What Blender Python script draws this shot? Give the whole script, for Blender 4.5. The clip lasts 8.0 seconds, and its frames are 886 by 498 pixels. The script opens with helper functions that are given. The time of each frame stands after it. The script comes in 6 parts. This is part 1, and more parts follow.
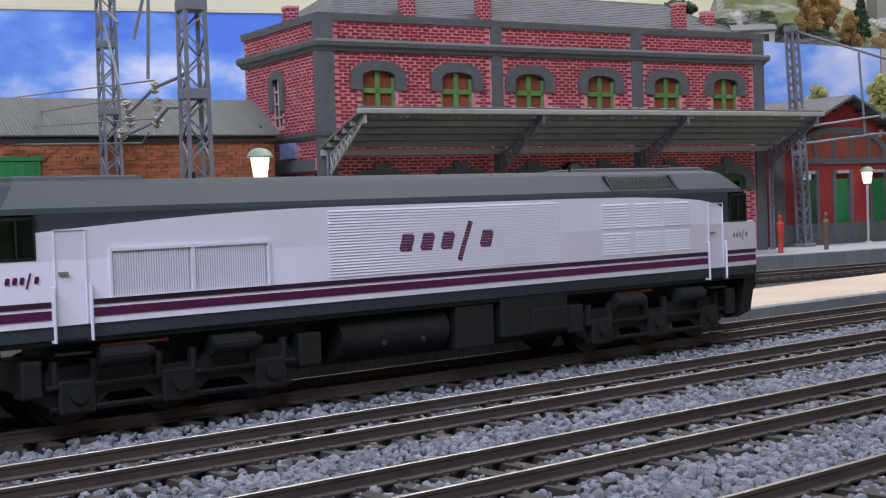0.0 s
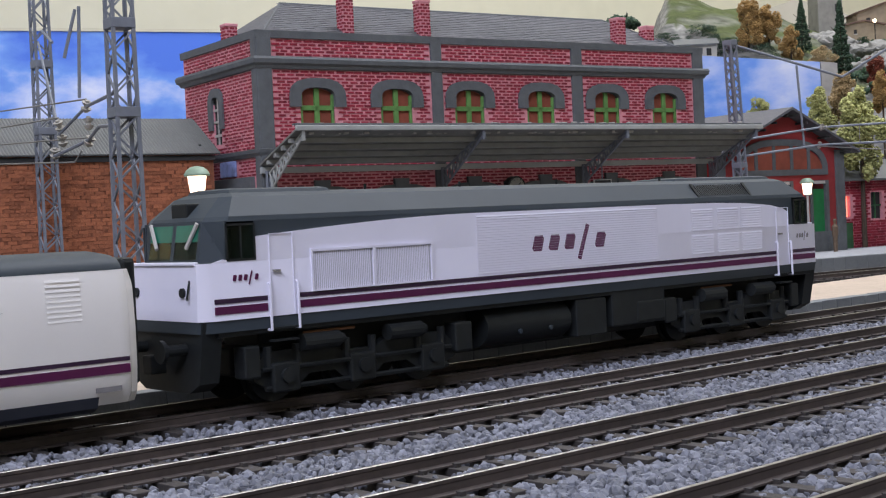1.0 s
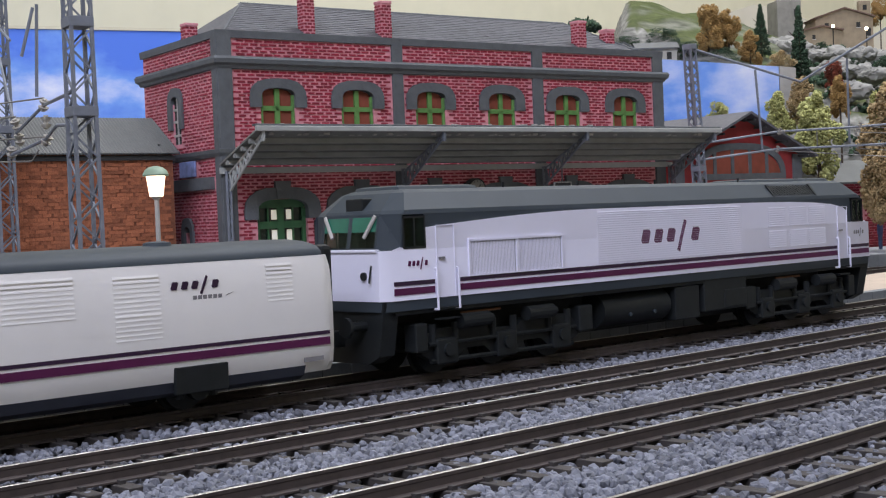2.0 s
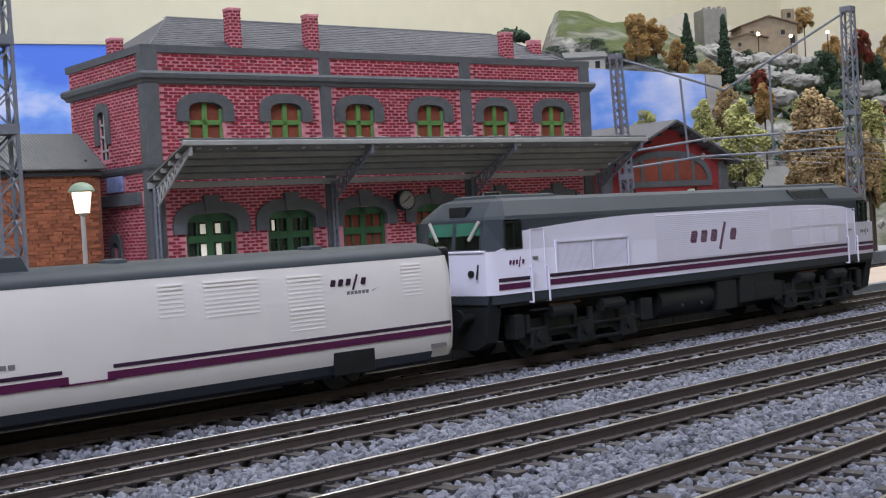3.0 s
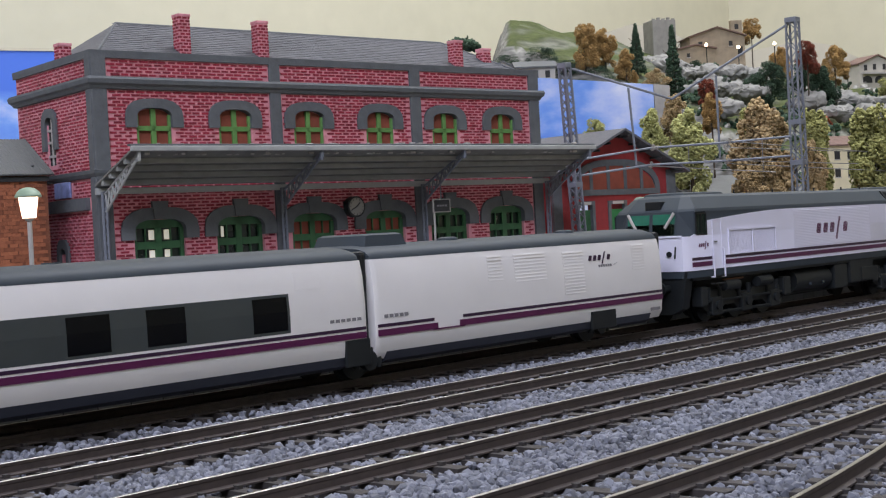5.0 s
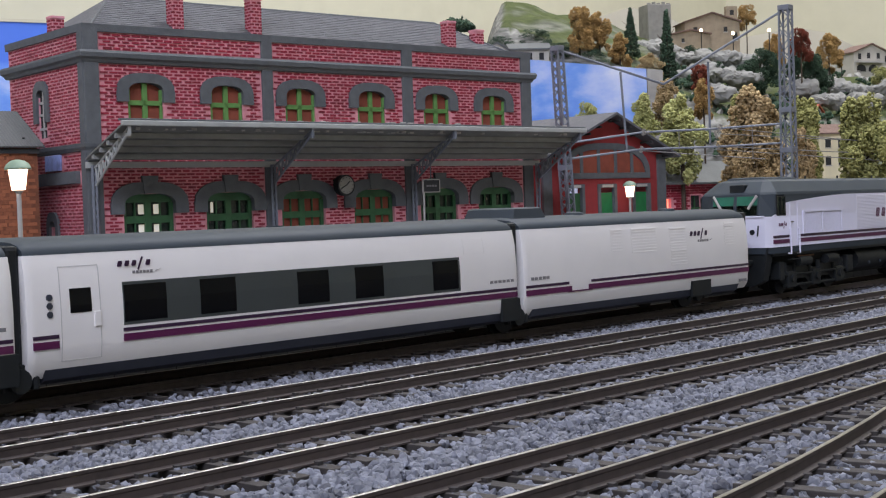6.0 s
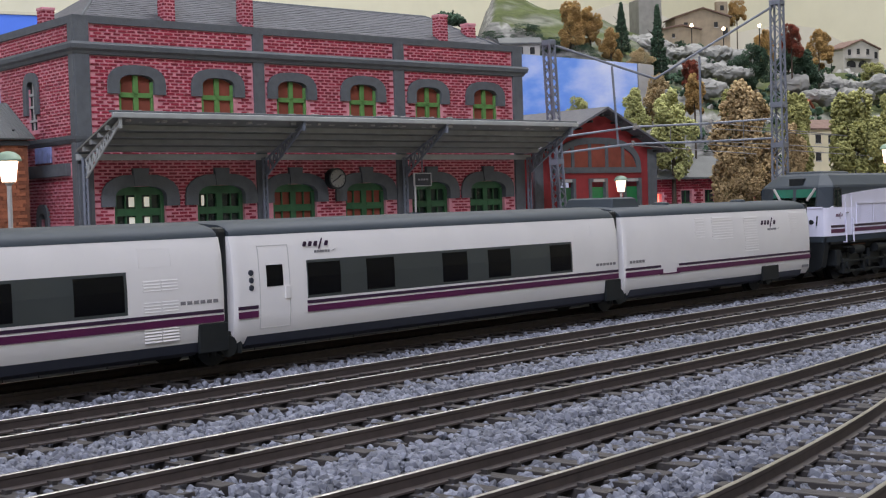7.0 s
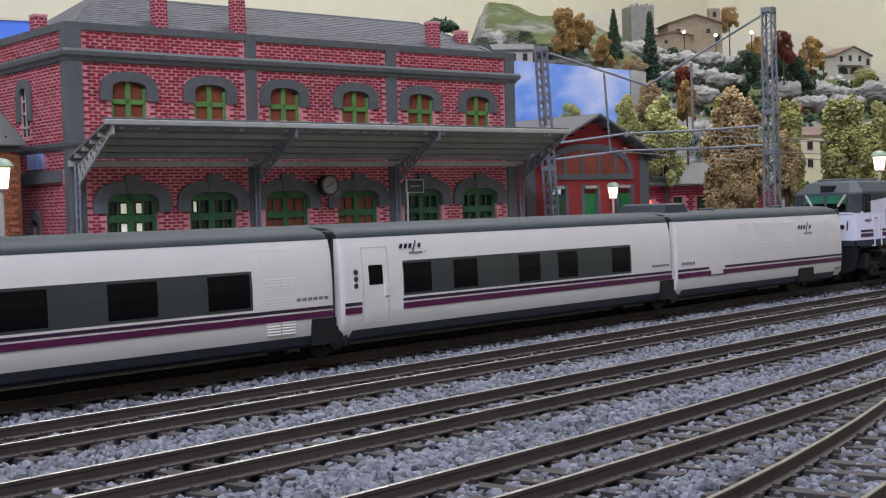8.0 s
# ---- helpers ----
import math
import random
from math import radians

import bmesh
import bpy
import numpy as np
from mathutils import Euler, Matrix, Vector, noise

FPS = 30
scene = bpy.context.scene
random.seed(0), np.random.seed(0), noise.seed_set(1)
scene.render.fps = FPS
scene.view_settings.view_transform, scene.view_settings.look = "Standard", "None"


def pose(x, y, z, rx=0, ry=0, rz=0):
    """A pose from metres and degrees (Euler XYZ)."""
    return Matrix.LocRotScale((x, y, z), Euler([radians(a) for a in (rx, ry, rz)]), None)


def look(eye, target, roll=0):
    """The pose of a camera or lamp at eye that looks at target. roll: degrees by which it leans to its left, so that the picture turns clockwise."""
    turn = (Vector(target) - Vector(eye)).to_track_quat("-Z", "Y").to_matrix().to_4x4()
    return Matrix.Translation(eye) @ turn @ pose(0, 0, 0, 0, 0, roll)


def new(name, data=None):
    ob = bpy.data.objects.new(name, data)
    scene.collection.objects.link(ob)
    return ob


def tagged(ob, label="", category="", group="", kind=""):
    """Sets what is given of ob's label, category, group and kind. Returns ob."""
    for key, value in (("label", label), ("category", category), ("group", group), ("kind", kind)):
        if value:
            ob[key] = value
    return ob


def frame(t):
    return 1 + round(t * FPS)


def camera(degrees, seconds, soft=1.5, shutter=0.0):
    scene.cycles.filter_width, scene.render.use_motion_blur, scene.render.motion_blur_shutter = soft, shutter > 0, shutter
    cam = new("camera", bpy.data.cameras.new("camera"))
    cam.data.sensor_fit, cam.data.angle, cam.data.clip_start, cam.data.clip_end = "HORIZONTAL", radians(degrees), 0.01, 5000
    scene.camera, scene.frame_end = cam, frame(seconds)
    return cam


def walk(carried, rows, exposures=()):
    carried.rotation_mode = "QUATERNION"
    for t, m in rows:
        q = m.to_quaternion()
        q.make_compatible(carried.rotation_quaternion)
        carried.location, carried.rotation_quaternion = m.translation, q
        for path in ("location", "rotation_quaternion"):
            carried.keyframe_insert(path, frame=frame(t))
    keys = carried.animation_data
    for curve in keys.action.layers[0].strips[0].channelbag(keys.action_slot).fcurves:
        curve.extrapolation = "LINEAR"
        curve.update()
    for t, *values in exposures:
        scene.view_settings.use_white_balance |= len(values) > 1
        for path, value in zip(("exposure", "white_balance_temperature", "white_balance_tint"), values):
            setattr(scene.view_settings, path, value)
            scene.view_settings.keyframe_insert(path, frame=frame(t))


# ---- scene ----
cam = camera(36.33, 8.0, soft=1.2)
PATH = [
    (0, pose(-0.0035, 0.0101, 0.0392, 88.00, 1.89, -40.04)),
    (0.5, pose(-0.0001, 0.0084, 0.0387, 88.04, 2.20, -40.81)),
    (1, pose(0.0021, 0.0050, 0.0381, 88.67, 2.64, -41.88)),
    (1.5, pose(0.0022, 0.0044, 0.0379, 88.69, 2.28, -42.45)),
    (3, pose(0.0030, -0.0011, 0.0395, 88.88, 3.14, -46.15)),
    (3.5, pose(0.0019, -0.0055, 0.0391, 89.24, 3.25, -46.82)),
    (4, pose(0.0020, -0.0033, 0.0391, 89.26, 3.25, -47.29)),
    (4.5, pose(0.0023, -0.0028, 0.0374, 89.41, 3.54, -47.97)),
    (6, pose(0.0016, -0.0086, 0.0377, 88.34, 1.90, -48.39)),
    (6.5, pose(0.0014, -0.0076, 0.0373, 88.15, 1.93, -48.70)),
    (7, pose(0.0013, -0.0065, 0.0370, 88.12, 1.72, -48.89)),
    (7.5, pose(0.0013, -0.0073, 0.0373, 88.14, 1.95, -48.97)),
    (8, pose(0.0011, -0.0077, 0.0378, 88.33, 1.67, -49.16)),
]
walk(cam, PATH)

# ---- light: a room with a soft lamp from above and an added fill, no window in view ----
world = bpy.data.worlds.new("room_air")
scene.world = world
world.use_nodes = True
world.node_tree.nodes["Background"].inputs[0].default_value = (0.72, 0.80, 1.0, 1)
world.node_tree.nodes["Background"].inputs[1].default_value = 0.25


def area_lamp(name, eye, target, sx, sy, watts, colour):
    lamp = bpy.data.lights.new(name, "AREA")
    lamp.shape, lamp.size, lamp.size_y, lamp.energy, lamp.color = "RECTANGLE", sx, sy, watts, colour
    ob = new(name, lamp)
    ob.matrix_world = look(eye, target)
    return ob


area_lamp("ceiling_tube_lamp", (-0.88, -0.48, 1.42), (0.45, 0.45, 0.05), 1.5, 0.5, 53, (0.755, 0.80, 1.0))
# added fill that brightens the hill and the wall behind, no known fixture
area_lamp("ceiling_tube_lamp", (1.15, 0.45, 1.46), (1.15, 0.70, 0), 1.2, 0.4, 31, (0.90, 0.91, 0.97))
scene.view_settings.exposure = 0.0

K = 0.001  # all sizes below are in millimetres of the model layout


# ---- helpers for meshes ----
def box(bm, x0, x1, y0, y1, z0, z1, bevel=0.0):
    v = [bm.verts.new(p) for p in ((x0, y0, z0), (x1, y0, z0), (x1, y1, z0), (x0, y1, z0), (x0, y0, z1), (x1, y0, z1), (x1, y1, z1), (x0, y1, z1))]
    fs = [bm.faces.new([v[i] for i in q]) for q in ((3, 2, 1, 0), (4, 5, 6, 7), (0, 1, 5, 4), (1, 2, 6, 5), (2, 3, 7, 6), (3, 0, 4, 7))]
    if bevel:
        edges = {e for f in fs for e in f.edges}
        bmesh.ops.bevel(bm, geom=list(edges), offset=bevel, segments=2, affect="EDGES", profile=0.5)
    return bm


def rod(bm, a, b, r, n=8, r2=None):
    a, b = Vector(a), Vector(b)
    d = (b - a).normalized()
    u = d.orthogonal().normalized()
    w = d.cross(u)
    r2 = r if r2 is None else r2
    ra = [bm.verts.new(a + (u * math.cos(2 * math.pi * i / n) + w * math.sin(2 * math.pi * i / n)) * r) for i in range(n)]
    rb = [bm.verts.new(b + (u * math.cos(2 * math.pi * i / n) + w * math.sin(2 * math.pi * i / n)) * r2) for i in range(n)]
    for i in range(n):
        bm.faces.new((ra[i], ra[(i + 1) % n], rb[(i + 1) % n], rb[i]))
    bm.faces.new(ra[::-1])
    bm.faces.new(rb)
    return bm


def prism(bm, pts, axis, a, b):
    """Extrude the outline pts (two coordinates each) along axis 0, 1 or 2 from a to b."""
    def at(p, c):
        return (c, p[0], p[1]) if axis == 0 else (p[0], c, p[1]) if axis == 1 else (p[0], p[1], c)
    va = [bm.verts.new(at(p, a)) for p in pts]
    vb = [bm.verts.new(at(p, b)) for p in pts]
    n = len(pts)
    bm.faces.new(va[::-1])
    bm.faces.new(vb)
    for i in range(n):
        bm.faces.new((va[i], va[(i + 1) % n], vb[(i + 1) % n], vb[i]))
    return bm


def loft(bm, rings):
    """Skin rings of points, closed at both ends."""
    vs = [[bm.verts.new(p) for p in r] for r in rings]
    n = len(rings[0])
    for a, b in zip(vs, vs[1:]):
        for i in range(n):
            bm.faces.new((a[i], a[(i + 1) % n], b[(i + 1) % n], b[i]))
    bm.faces.new(vs[0][::-1])
    bm.faces.new(vs[-1])
    return bm


def finish(bm, smooth=False):
    bmesh.ops.recalc_face_normals(bm, faces=bm.faces)
    bmesh.ops.scale(bm, vec=(K, K, K), verts=bm.verts)
    me = bpy.data.meshes.new("mesh")
    bm.to_mesh(me)
    bm.free()
    if smooth:
        me.polygons.foreach_set("use_smooth", [True] * len(me.polygons))
        me.set_sharp_from_angle(angle=radians(35))
    return me


def part(name, bm, material, parent, label="", smooth=False, at=None):
    me = finish(bm, smooth)
    me.materials.append(material)
    ob = new(name, me)
    ob.parent = parent
    if at is not None:
        ob.matrix_basis = at
    if label:
        ob["label"] = label
    return ob


def mm(x, y, z, rz=0):
    return pose(x * K, y * K, z * K, 0, 0, rz)


def thing(name, label, category, x=0, y=0, z=0, rz=0, group=""):
    ob = new(name)
    ob.empty_display_size = 0.01
    ob.matrix_basis = mm(x, y, z, rz)
    return tagged(ob, label, category, group)


def structure(name, bm, material, label, m=None):
    me = finish(bm)
    me.materials.append(material)
    ob = new(name, me)
    if m is not None:
        ob.matrix_basis = m
    return tagged(ob, label, "", "", "structure")


def B():
    return bmesh.new()


# ---- materials ----
def mat(name, col, rough=0.6, metal=0.0, vary=0.15, scale=400, bump=0.0, bump_scale=900, coat=0.0, stain=None, island=0.0, objrandom=0.0):
    m = bpy.data.materials.new(name)
    m.use_nodes = True
    nt = m.node_tree
    p = nt.nodes["Principled BSDF"]
    p.inputs["Roughness"].default_value, p.inputs["Metallic"].default_value = rough, metal
    p.inputs["Coat Weight"].default_value = coat
    geo = nt.nodes.new("ShaderNodeTexCoord")
    n1 = nt.nodes.new("ShaderNodeTexNoise")
    n1.inputs["Scale"].default_value, n1.inputs["Detail"].default_value = scale, 6
    n2 = nt.nodes.new("ShaderNodeTexNoise")
    n2.inputs["Scale"].default_value, n2.inputs["Detail"].default_value = scale * 0.07, 4
    nt.links.new(geo.outputs["Object"], n1.inputs["Vector"])
    nt.links.new(geo.outputs["Object"], n2.inputs["Vector"])
    add = nt.nodes.new("ShaderNodeMath")
    add.operation = "ADD"
    nt.links.new(n1.outputs["Fac"], add.inputs[0])
    nt.links.new(n2.outputs["Fac"], add.inputs[1])
    last = add.outputs[0]
    lo, hi = 0.65, 1.35
    if island or objrandom:
        src = nt.nodes.new("ShaderNodeNewGeometry" if island else "ShaderNodeObjectInfo")
        out = src.outputs["Random Per Island"] if island else src.outputs["Random"]
        mul = nt.nodes.new("ShaderNodeMath")
        mul.operation, mul.inputs[1].default_value = "MULTIPLY", island or objrandom
        nt.links.new(out, mul.inputs[0])
        ad2 = nt.nodes.new("ShaderNodeMath")
        ad2.operation = "ADD"
        nt.links.new(last, ad2.inputs[0])
        nt.links.new(mul.outputs[0], ad2.inputs[1])
        last = ad2.outputs[0]
        hi += island or objrandom
    mp = nt.nodes.new("ShaderNodeMapRange")
    mp.inputs["From Min"].default_value, mp.inputs["From Max"].default_value = lo, hi
    nt.links.new(last, mp.inputs["Value"])
    ramp = nt.nodes.new("ShaderNodeValToRGB")
    dark = stain or [c * (1 - vary) for c in col]
    light = [min(1, c * (1 + vary)) for c in col]
    ramp.color_ramp.elements[0].color = (*dark, 1)
    ramp.color_ramp.elements[1].color = (*light, 1)
    mid = ramp.color_ramp.elements.new(0.45)
    mid.color = (*col, 1)
    nt.links.new(mp.outputs[0], ramp.inputs[0])
    nt.links.new(ramp.outputs[0], p.inputs["Base Color"])
    if bump:
        n3 = nt.nodes.new("ShaderNodeTexNoise")
        n3.inputs["Scale"].default_value, n3.inputs["Detail"].default_value = bump_scale, 5
        nt.links.new(geo.outputs["Object"], n3.inputs["Vector"])
        b = nt.nodes.new("ShaderNodeBump")
        b.inputs["Strength"].default_value, b.inputs["Distance"].default_value = bump, 0.0006
        nt.links.new(n3.outputs["Fac"], b.inputs["Height"])
        nt.links.new(b.outputs[0], p.inputs["Normal"])
    return m


def glow(name, col, strength):
    m = bpy.data.materials.new(name)
    m.use_nodes = True
    p = m.node_tree.nodes["Principled BSDF"]
    p.inputs["Base Color"].default_value = (0.9, 0.85, 0.75, 1)
    p.inputs["Emission Color"].default_value = (*col, 1)
    p.inputs["Emission Strength"].default_value = strength
    return m


def sky_print(name):
    """A printed paper sky: blue with soft white clouds."""
    m = bpy.data.materials.new(name)
    m.use_nodes = True
    nt = m.node_tree
    p = nt.nodes["Principled BSDF"]
    p.inputs["Roughness"].default_value = 0.55
    co = nt.nodes.new("ShaderNodeTexCoord")
    n = nt.nodes.new("ShaderNodeTexNoise")
    n.inputs["Scale"].default_value, n.inputs["Detail"].default_value, n.inputs["Roughness"].default_value = 9, 7, 0.55
    mp = nt.nodes.new("ShaderNodeMapping")
    mp.inputs["Scale"].default_value = (1, 1, 1.7)
    nt.links.new(co.outputs["Object"], mp.inputs["Vector"])
    nt.links.new(mp.outputs[0], n.inputs["Vector"])
    sep = nt.nodes.new("ShaderNodeSeparateXYZ")
    nt.links.new(co.outputs["Object"], sep.inputs[0])
    lift = nt.nodes.new("ShaderNodeMapRange")
    lift.inputs["From Min"].default_value, lift.inputs["From Max"].default_value = 0.06, 0.24
    lift.inputs["To Min"].default_value, lift.inputs["To Max"].default_value = 0.10, -0.12
    nt.links.new(sep.outputs["Z"], lift.inputs["Value"])
    add = nt.nodes.new("ShaderNodeMath")
    add.operation = "ADD"
    nt.links.new(n.outputs["Fac"], add.inputs[0])
    nt.links.new(lift.outputs[0], add.inputs[1])
    ramp = nt.nodes.new("ShaderNodeValToRGB")
    ramp.color_ramp.elements[0].position, ramp.color_ramp.elements[0].color = 0.38, (0.075, 0.19, 0.74, 1)
    ramp.color_ramp.elements[1].position, ramp.color_ramp.elements[1].color = 0.64, (0.70, 0.74, 0.92, 1)
    mid = ramp.color_ramp.elements.new(0.49)
    mid.color = (0.16, 0.33, 0.82, 1)
    nt.links.new(add.outputs[0], ramp.inputs[0])
    nt.links.new(ramp.outputs[0], p.inputs["Base Color"])
    return m


def glass(name, col, rough=0.05):
    m = bpy.data.materials.new(name)
    m.use_nodes = True
    p = m.node_tree.nodes["Principled BSDF"]
    p.inputs["Base Color"].default_value = (*col, 1)
    p.inputs["Roughness"].default_value, p.inputs["Transmission Weight"].default_value = rough, 1.0
    p.inputs["IOR"].default_value = 1.2
    return m


M_white = mat("loco_white_lacquer", (0.76, 0.74, 0.87), 0.38, vary=0.05, scale=60)
M_cream = mat("coach_white_lacquer", (0.78, 0.75, 0.735), 0.42, vary=0.05, scale=60)
M_grey = mat("train_grey_lacquer", (0.036, 0.046, 0.057), 0.6, vary=0.12, scale=80)
M_dark = mat("underframe_grey_plastic", (0.0125, 0.0145, 0.016), 0.55, vary=0.3, scale=300)
for dull in (M_dark, M_grey):
    dull.node_tree.nodes["Principled BSDF"].inputs["Specular IOR Level"].default_value = 0.3
M_skirt = mat("skirt_blue_grey", (0.030, 0.034, 0.050), 0.5, vary=0.15, scale=200)
M_band = mat("window_band_grey", (0.042, 0.050, 0.052), 0.4, vary=0.1, scale=100)
M_purple = mat("purple_print", (0.085, 0.005, 0.055), 0.45, vary=0.12, scale=300)
M_navy = mat("dark_purple_print", (0.030, 0.008, 0.035), 0.45, vary=0.1, scale=300)
M_printgrey = mat("grey_print", (0.20, 0.19, 0.20), 0.5, vary=0.1)
M_seam = mat("door_seam_grey", (0.50, 0.48, 0.47), 0.5, vary=0.1)
M_core = mat("radiator_grey", (0.42, 0.41, 0.46), 0.5, vary=0.1)
M_blackglass = mat("dark_window_glass", (0.003, 0.0035, 0.005), 0.12, vary=0.2)
M_blackglass.node_tree.nodes["Principled BSDF"].inputs["Specular IOR Level"].default_value = 0.15
M_doorglass = mat("dark_green_glass", (0.012, 0.022, 0.016), 0.15, vary=0.5, scale=120)
M_cabglass = mat("green_tinted_cab_glass", (0.02, 0.14, 0.09), 0.12, vary=0.3, scale=150)
M_sideglass = glass("smoky_side_glass", (0.50, 0.72, 0.58), 0.06)
M_chrome = mat("bright_steel", (0.6, 0.6, 0.62), 0.25, 1.0, vary=0.05)
M_copper = mat("copper_pipe", (0.16, 0.07, 0.03), 0.5, 0.5, vary=0.2)
M_railtop = mat("polished_rail_steel", (0.30, 0.285, 0.27), 0.33, 1.0, vary=0.2, scale=300)
M_rail = mat("rust_brown_rail", (0.052, 0.039, 0.035), 0.7, vary=0.3, scale=500)
M_sleeper = mat("dark_brown_sleeper", (0.040, 0.034, 0.032), 0.8, vary=0.35, scale=600, bump=0.4, objrandom=0.6)
M_stone = mat("grey_ballast_stone", (0.152, 0.158, 0.187), 0.85, vary=0.6, scale=900, island=1.4, stain=(0.055, 0.055, 0.066))
M_bed = mat("dark_track_bed", (0.030, 0.030, 0.034), 0.95, vary=0.4, scale=500, bump=0.8)
M_sand = mat("sandy_platform", (0.47, 0.38, 0.30), 0.9, vary=0.16, scale=500, bump=0.3)
M_kerb = mat("grey_kerb_stone", (0.17, 0.18, 0.19), 0.85, vary=0.2, scale=400, bump=0.3, objrandom=0.5)
M_paving = mat("grey_paving", (0.30, 0.31, 0.33), 0.85, vary=0.15, scale=300, bump=0.2)
M_mortar = mat("pale_pink_mortar", (0.64, 0.27, 0.31), 0.9, vary=0.2, scale=300, bump=0.4, stain=(0.42, 0.15, 0.16))
M_brick = mat("crimson_brick", (0.255, 0.016, 0.036), 0.75, vary=0.5, scale=300, island=0.8)
M_brickpart = mat("crimson_brick_single", (0.255, 0.016, 0.036), 0.75, vary=0.5, scale=300, objrandom=0.8)
M_trim = mat("slate_grey_trim", (0.105, 0.112, 0.120), 0.8, vary=0.2, scale=250, bump=0.3)
M_slate = mat("roof_slate", (0.105, 0.105, 0.115), 0.8, vary=0.3, scale=300, bump=0.3, island=0.5)
M_zinc = mat("grey_corrugated_sheet", (0.11, 0.115, 0.115), 0.6, vary=0.15, scale=120, bump=0.2)
M_eave = mat("pale_gutter_zinc", (0.36, 0.37, 0.36), 0.55, vary=0.15, scale=150)
M_purlin = mat("canopy_purlin_paint", (0.25, 0.255, 0.245), 0.65, vary=0.2, scale=150)
M_canopy = mat("canopy_sheet_underside", (0.155, 0.155, 0.145), 0.7, vary=0.2, scale=150)
M_green = mat("green_joinery_paint", (0.11, 0.24, 0.065), 0.6, vary=0.3, scale=300)
M_gate = mat("bright_green_gate_paint", (0.012, 0.17, 0.05), 0.6, vary=0.2, scale=200)
M_dkgreen = mat("dark_green_door_paint", (0.03, 0.105, 0.04), 0.6, vary=0.3, scale=300)
M_redfill = mat("brick_red_blind", (0.23, 0.055, 0.032), 0.8, vary=0.25, scale=200)
M_inside = mat("dark_interior_board", (0.03, 0.03, 0.03), 0.9, vary=0.2)
M_orange = mat("orange_brick_mortar", (0.20, 0.070, 0.036), 0.9, vary=0.4, scale=300, bump=0.6)
M_orangebrick = mat("orange_brown_brick", (0.31, 0.105, 0.050), 0.85, vary=0.45, scale=350, island=0.9, bump=0.9)
M_redwall = mat("oxide_red_plaster", (0.27, 0.028, 0.030), 0.85, vary=0.15, scale=200, bump=0.2)
M_steel = mat("grey_mast_paint", (0.165, 0.18, 0.215), 0.6, vary=0.2, scale=300)
M_wire = mat("wire_grey", (0.22, 0.21, 0.20), 0.5, 0.3, vary=0.1)
M_ceramic = mat("insulator_grey", (0.34, 0.32, 0.29), 0.4, vary=0.15)
M_capgreen = mat("pale_green_enamel", (0.24, 0.33, 0.24), 0.5, vary=0.1)
M_lampwhite = glow("lit_lamp_glass", (1.0, 0.66, 0.46), 3.6)
M_bulb = glow("lit_hill_bulb", (1.0, 0.70, 0.45), 9.0)
M_redglow = glow("lit_red_window", (1.0, 0.16, 0.06), 1.6)
# pale clock dial with the shade of its place put into the colour
M_dial = mat("shade_dimmed_dial", (0.20, 0.19, 0.17), 0.5, vary=0.1)
M_pale = mat("pale_post_paint", (0.42, 0.40, 0.38), 0.6, vary=0.1)
M_wall = mat("cream_wall_paint", (0.60, 0.57, 0.44), 0.9, vary=0.05, scale=30, bump=0.25, bump_scale=60)
M_ceiling = mat("white_ceiling_paint", (0.75, 0.74, 0.70), 0.9, vary=0.04, scale=20)
M_floor = mat("grey_floor_tile", (0.30, 0.28, 0.25), 0.6, vary=0.1, scale=20)
M_edge = mat("board_edge_wood", (0.35, 0.24, 0.13), 0.6, vary=0.2, scale=60)
M_sky = sky_print("printed_sky_paper")
M_hill = mat("hill_turf", (0.10, 0.105, 0.045), 0.95, vary=0.5, scale=60, bump=1.0, bump_scale=300, stain=(0.05, 0.06, 0.03))
M_rock = mat("grey_rock_plaster", (0.34, 0.325, 0.30), 0.9, vary=0.3, scale=60, bump=1.0, bump_scale=150)
M_ledge = mat("weathered_ledge_rock", (0.225, 0.22, 0.205), 0.95, vary=0.35, scale=60, bump=1.0, bump_scale=150, stain=(0.10, 0.10, 0.085))
M_farhill = mat("painted_far_hill", (0.47, 0.43, 0.36), 0.95, vary=0.12, scale=20)
M_stonewall = mat("tan_masonry", (0.30, 0.24, 0.17), 0.9, vary=0.25, scale=150, bump=0.5)
M_towerstone = mat("grey_tower_stone", (0.24, 0.23, 0.21), 0.9, vary=0.25, scale=150, bump=0.5)
M_housewhite = mat("white_house_plaster", (0.48, 0.45, 0.40), 0.9, vary=0.1, scale=150)
M_houseyellow = mat("pale_yellow_plaster", (0.72, 0.64, 0.44), 0.9, vary=0.1, scale=150)
M_tile = mat("brown_roof_tile", (0.16, 0.10, 0.08), 0.85, vary=0.3, scale=200, bump=0.5)
M_redtile = mat("red_roof_tile", (0.34, 0.09, 0.05), 0.85, vary=0.3, scale=200, bump=0.5)
M_bark = mat("bark", (0.07, 0.05, 0.035), 0.9, vary=0.3)
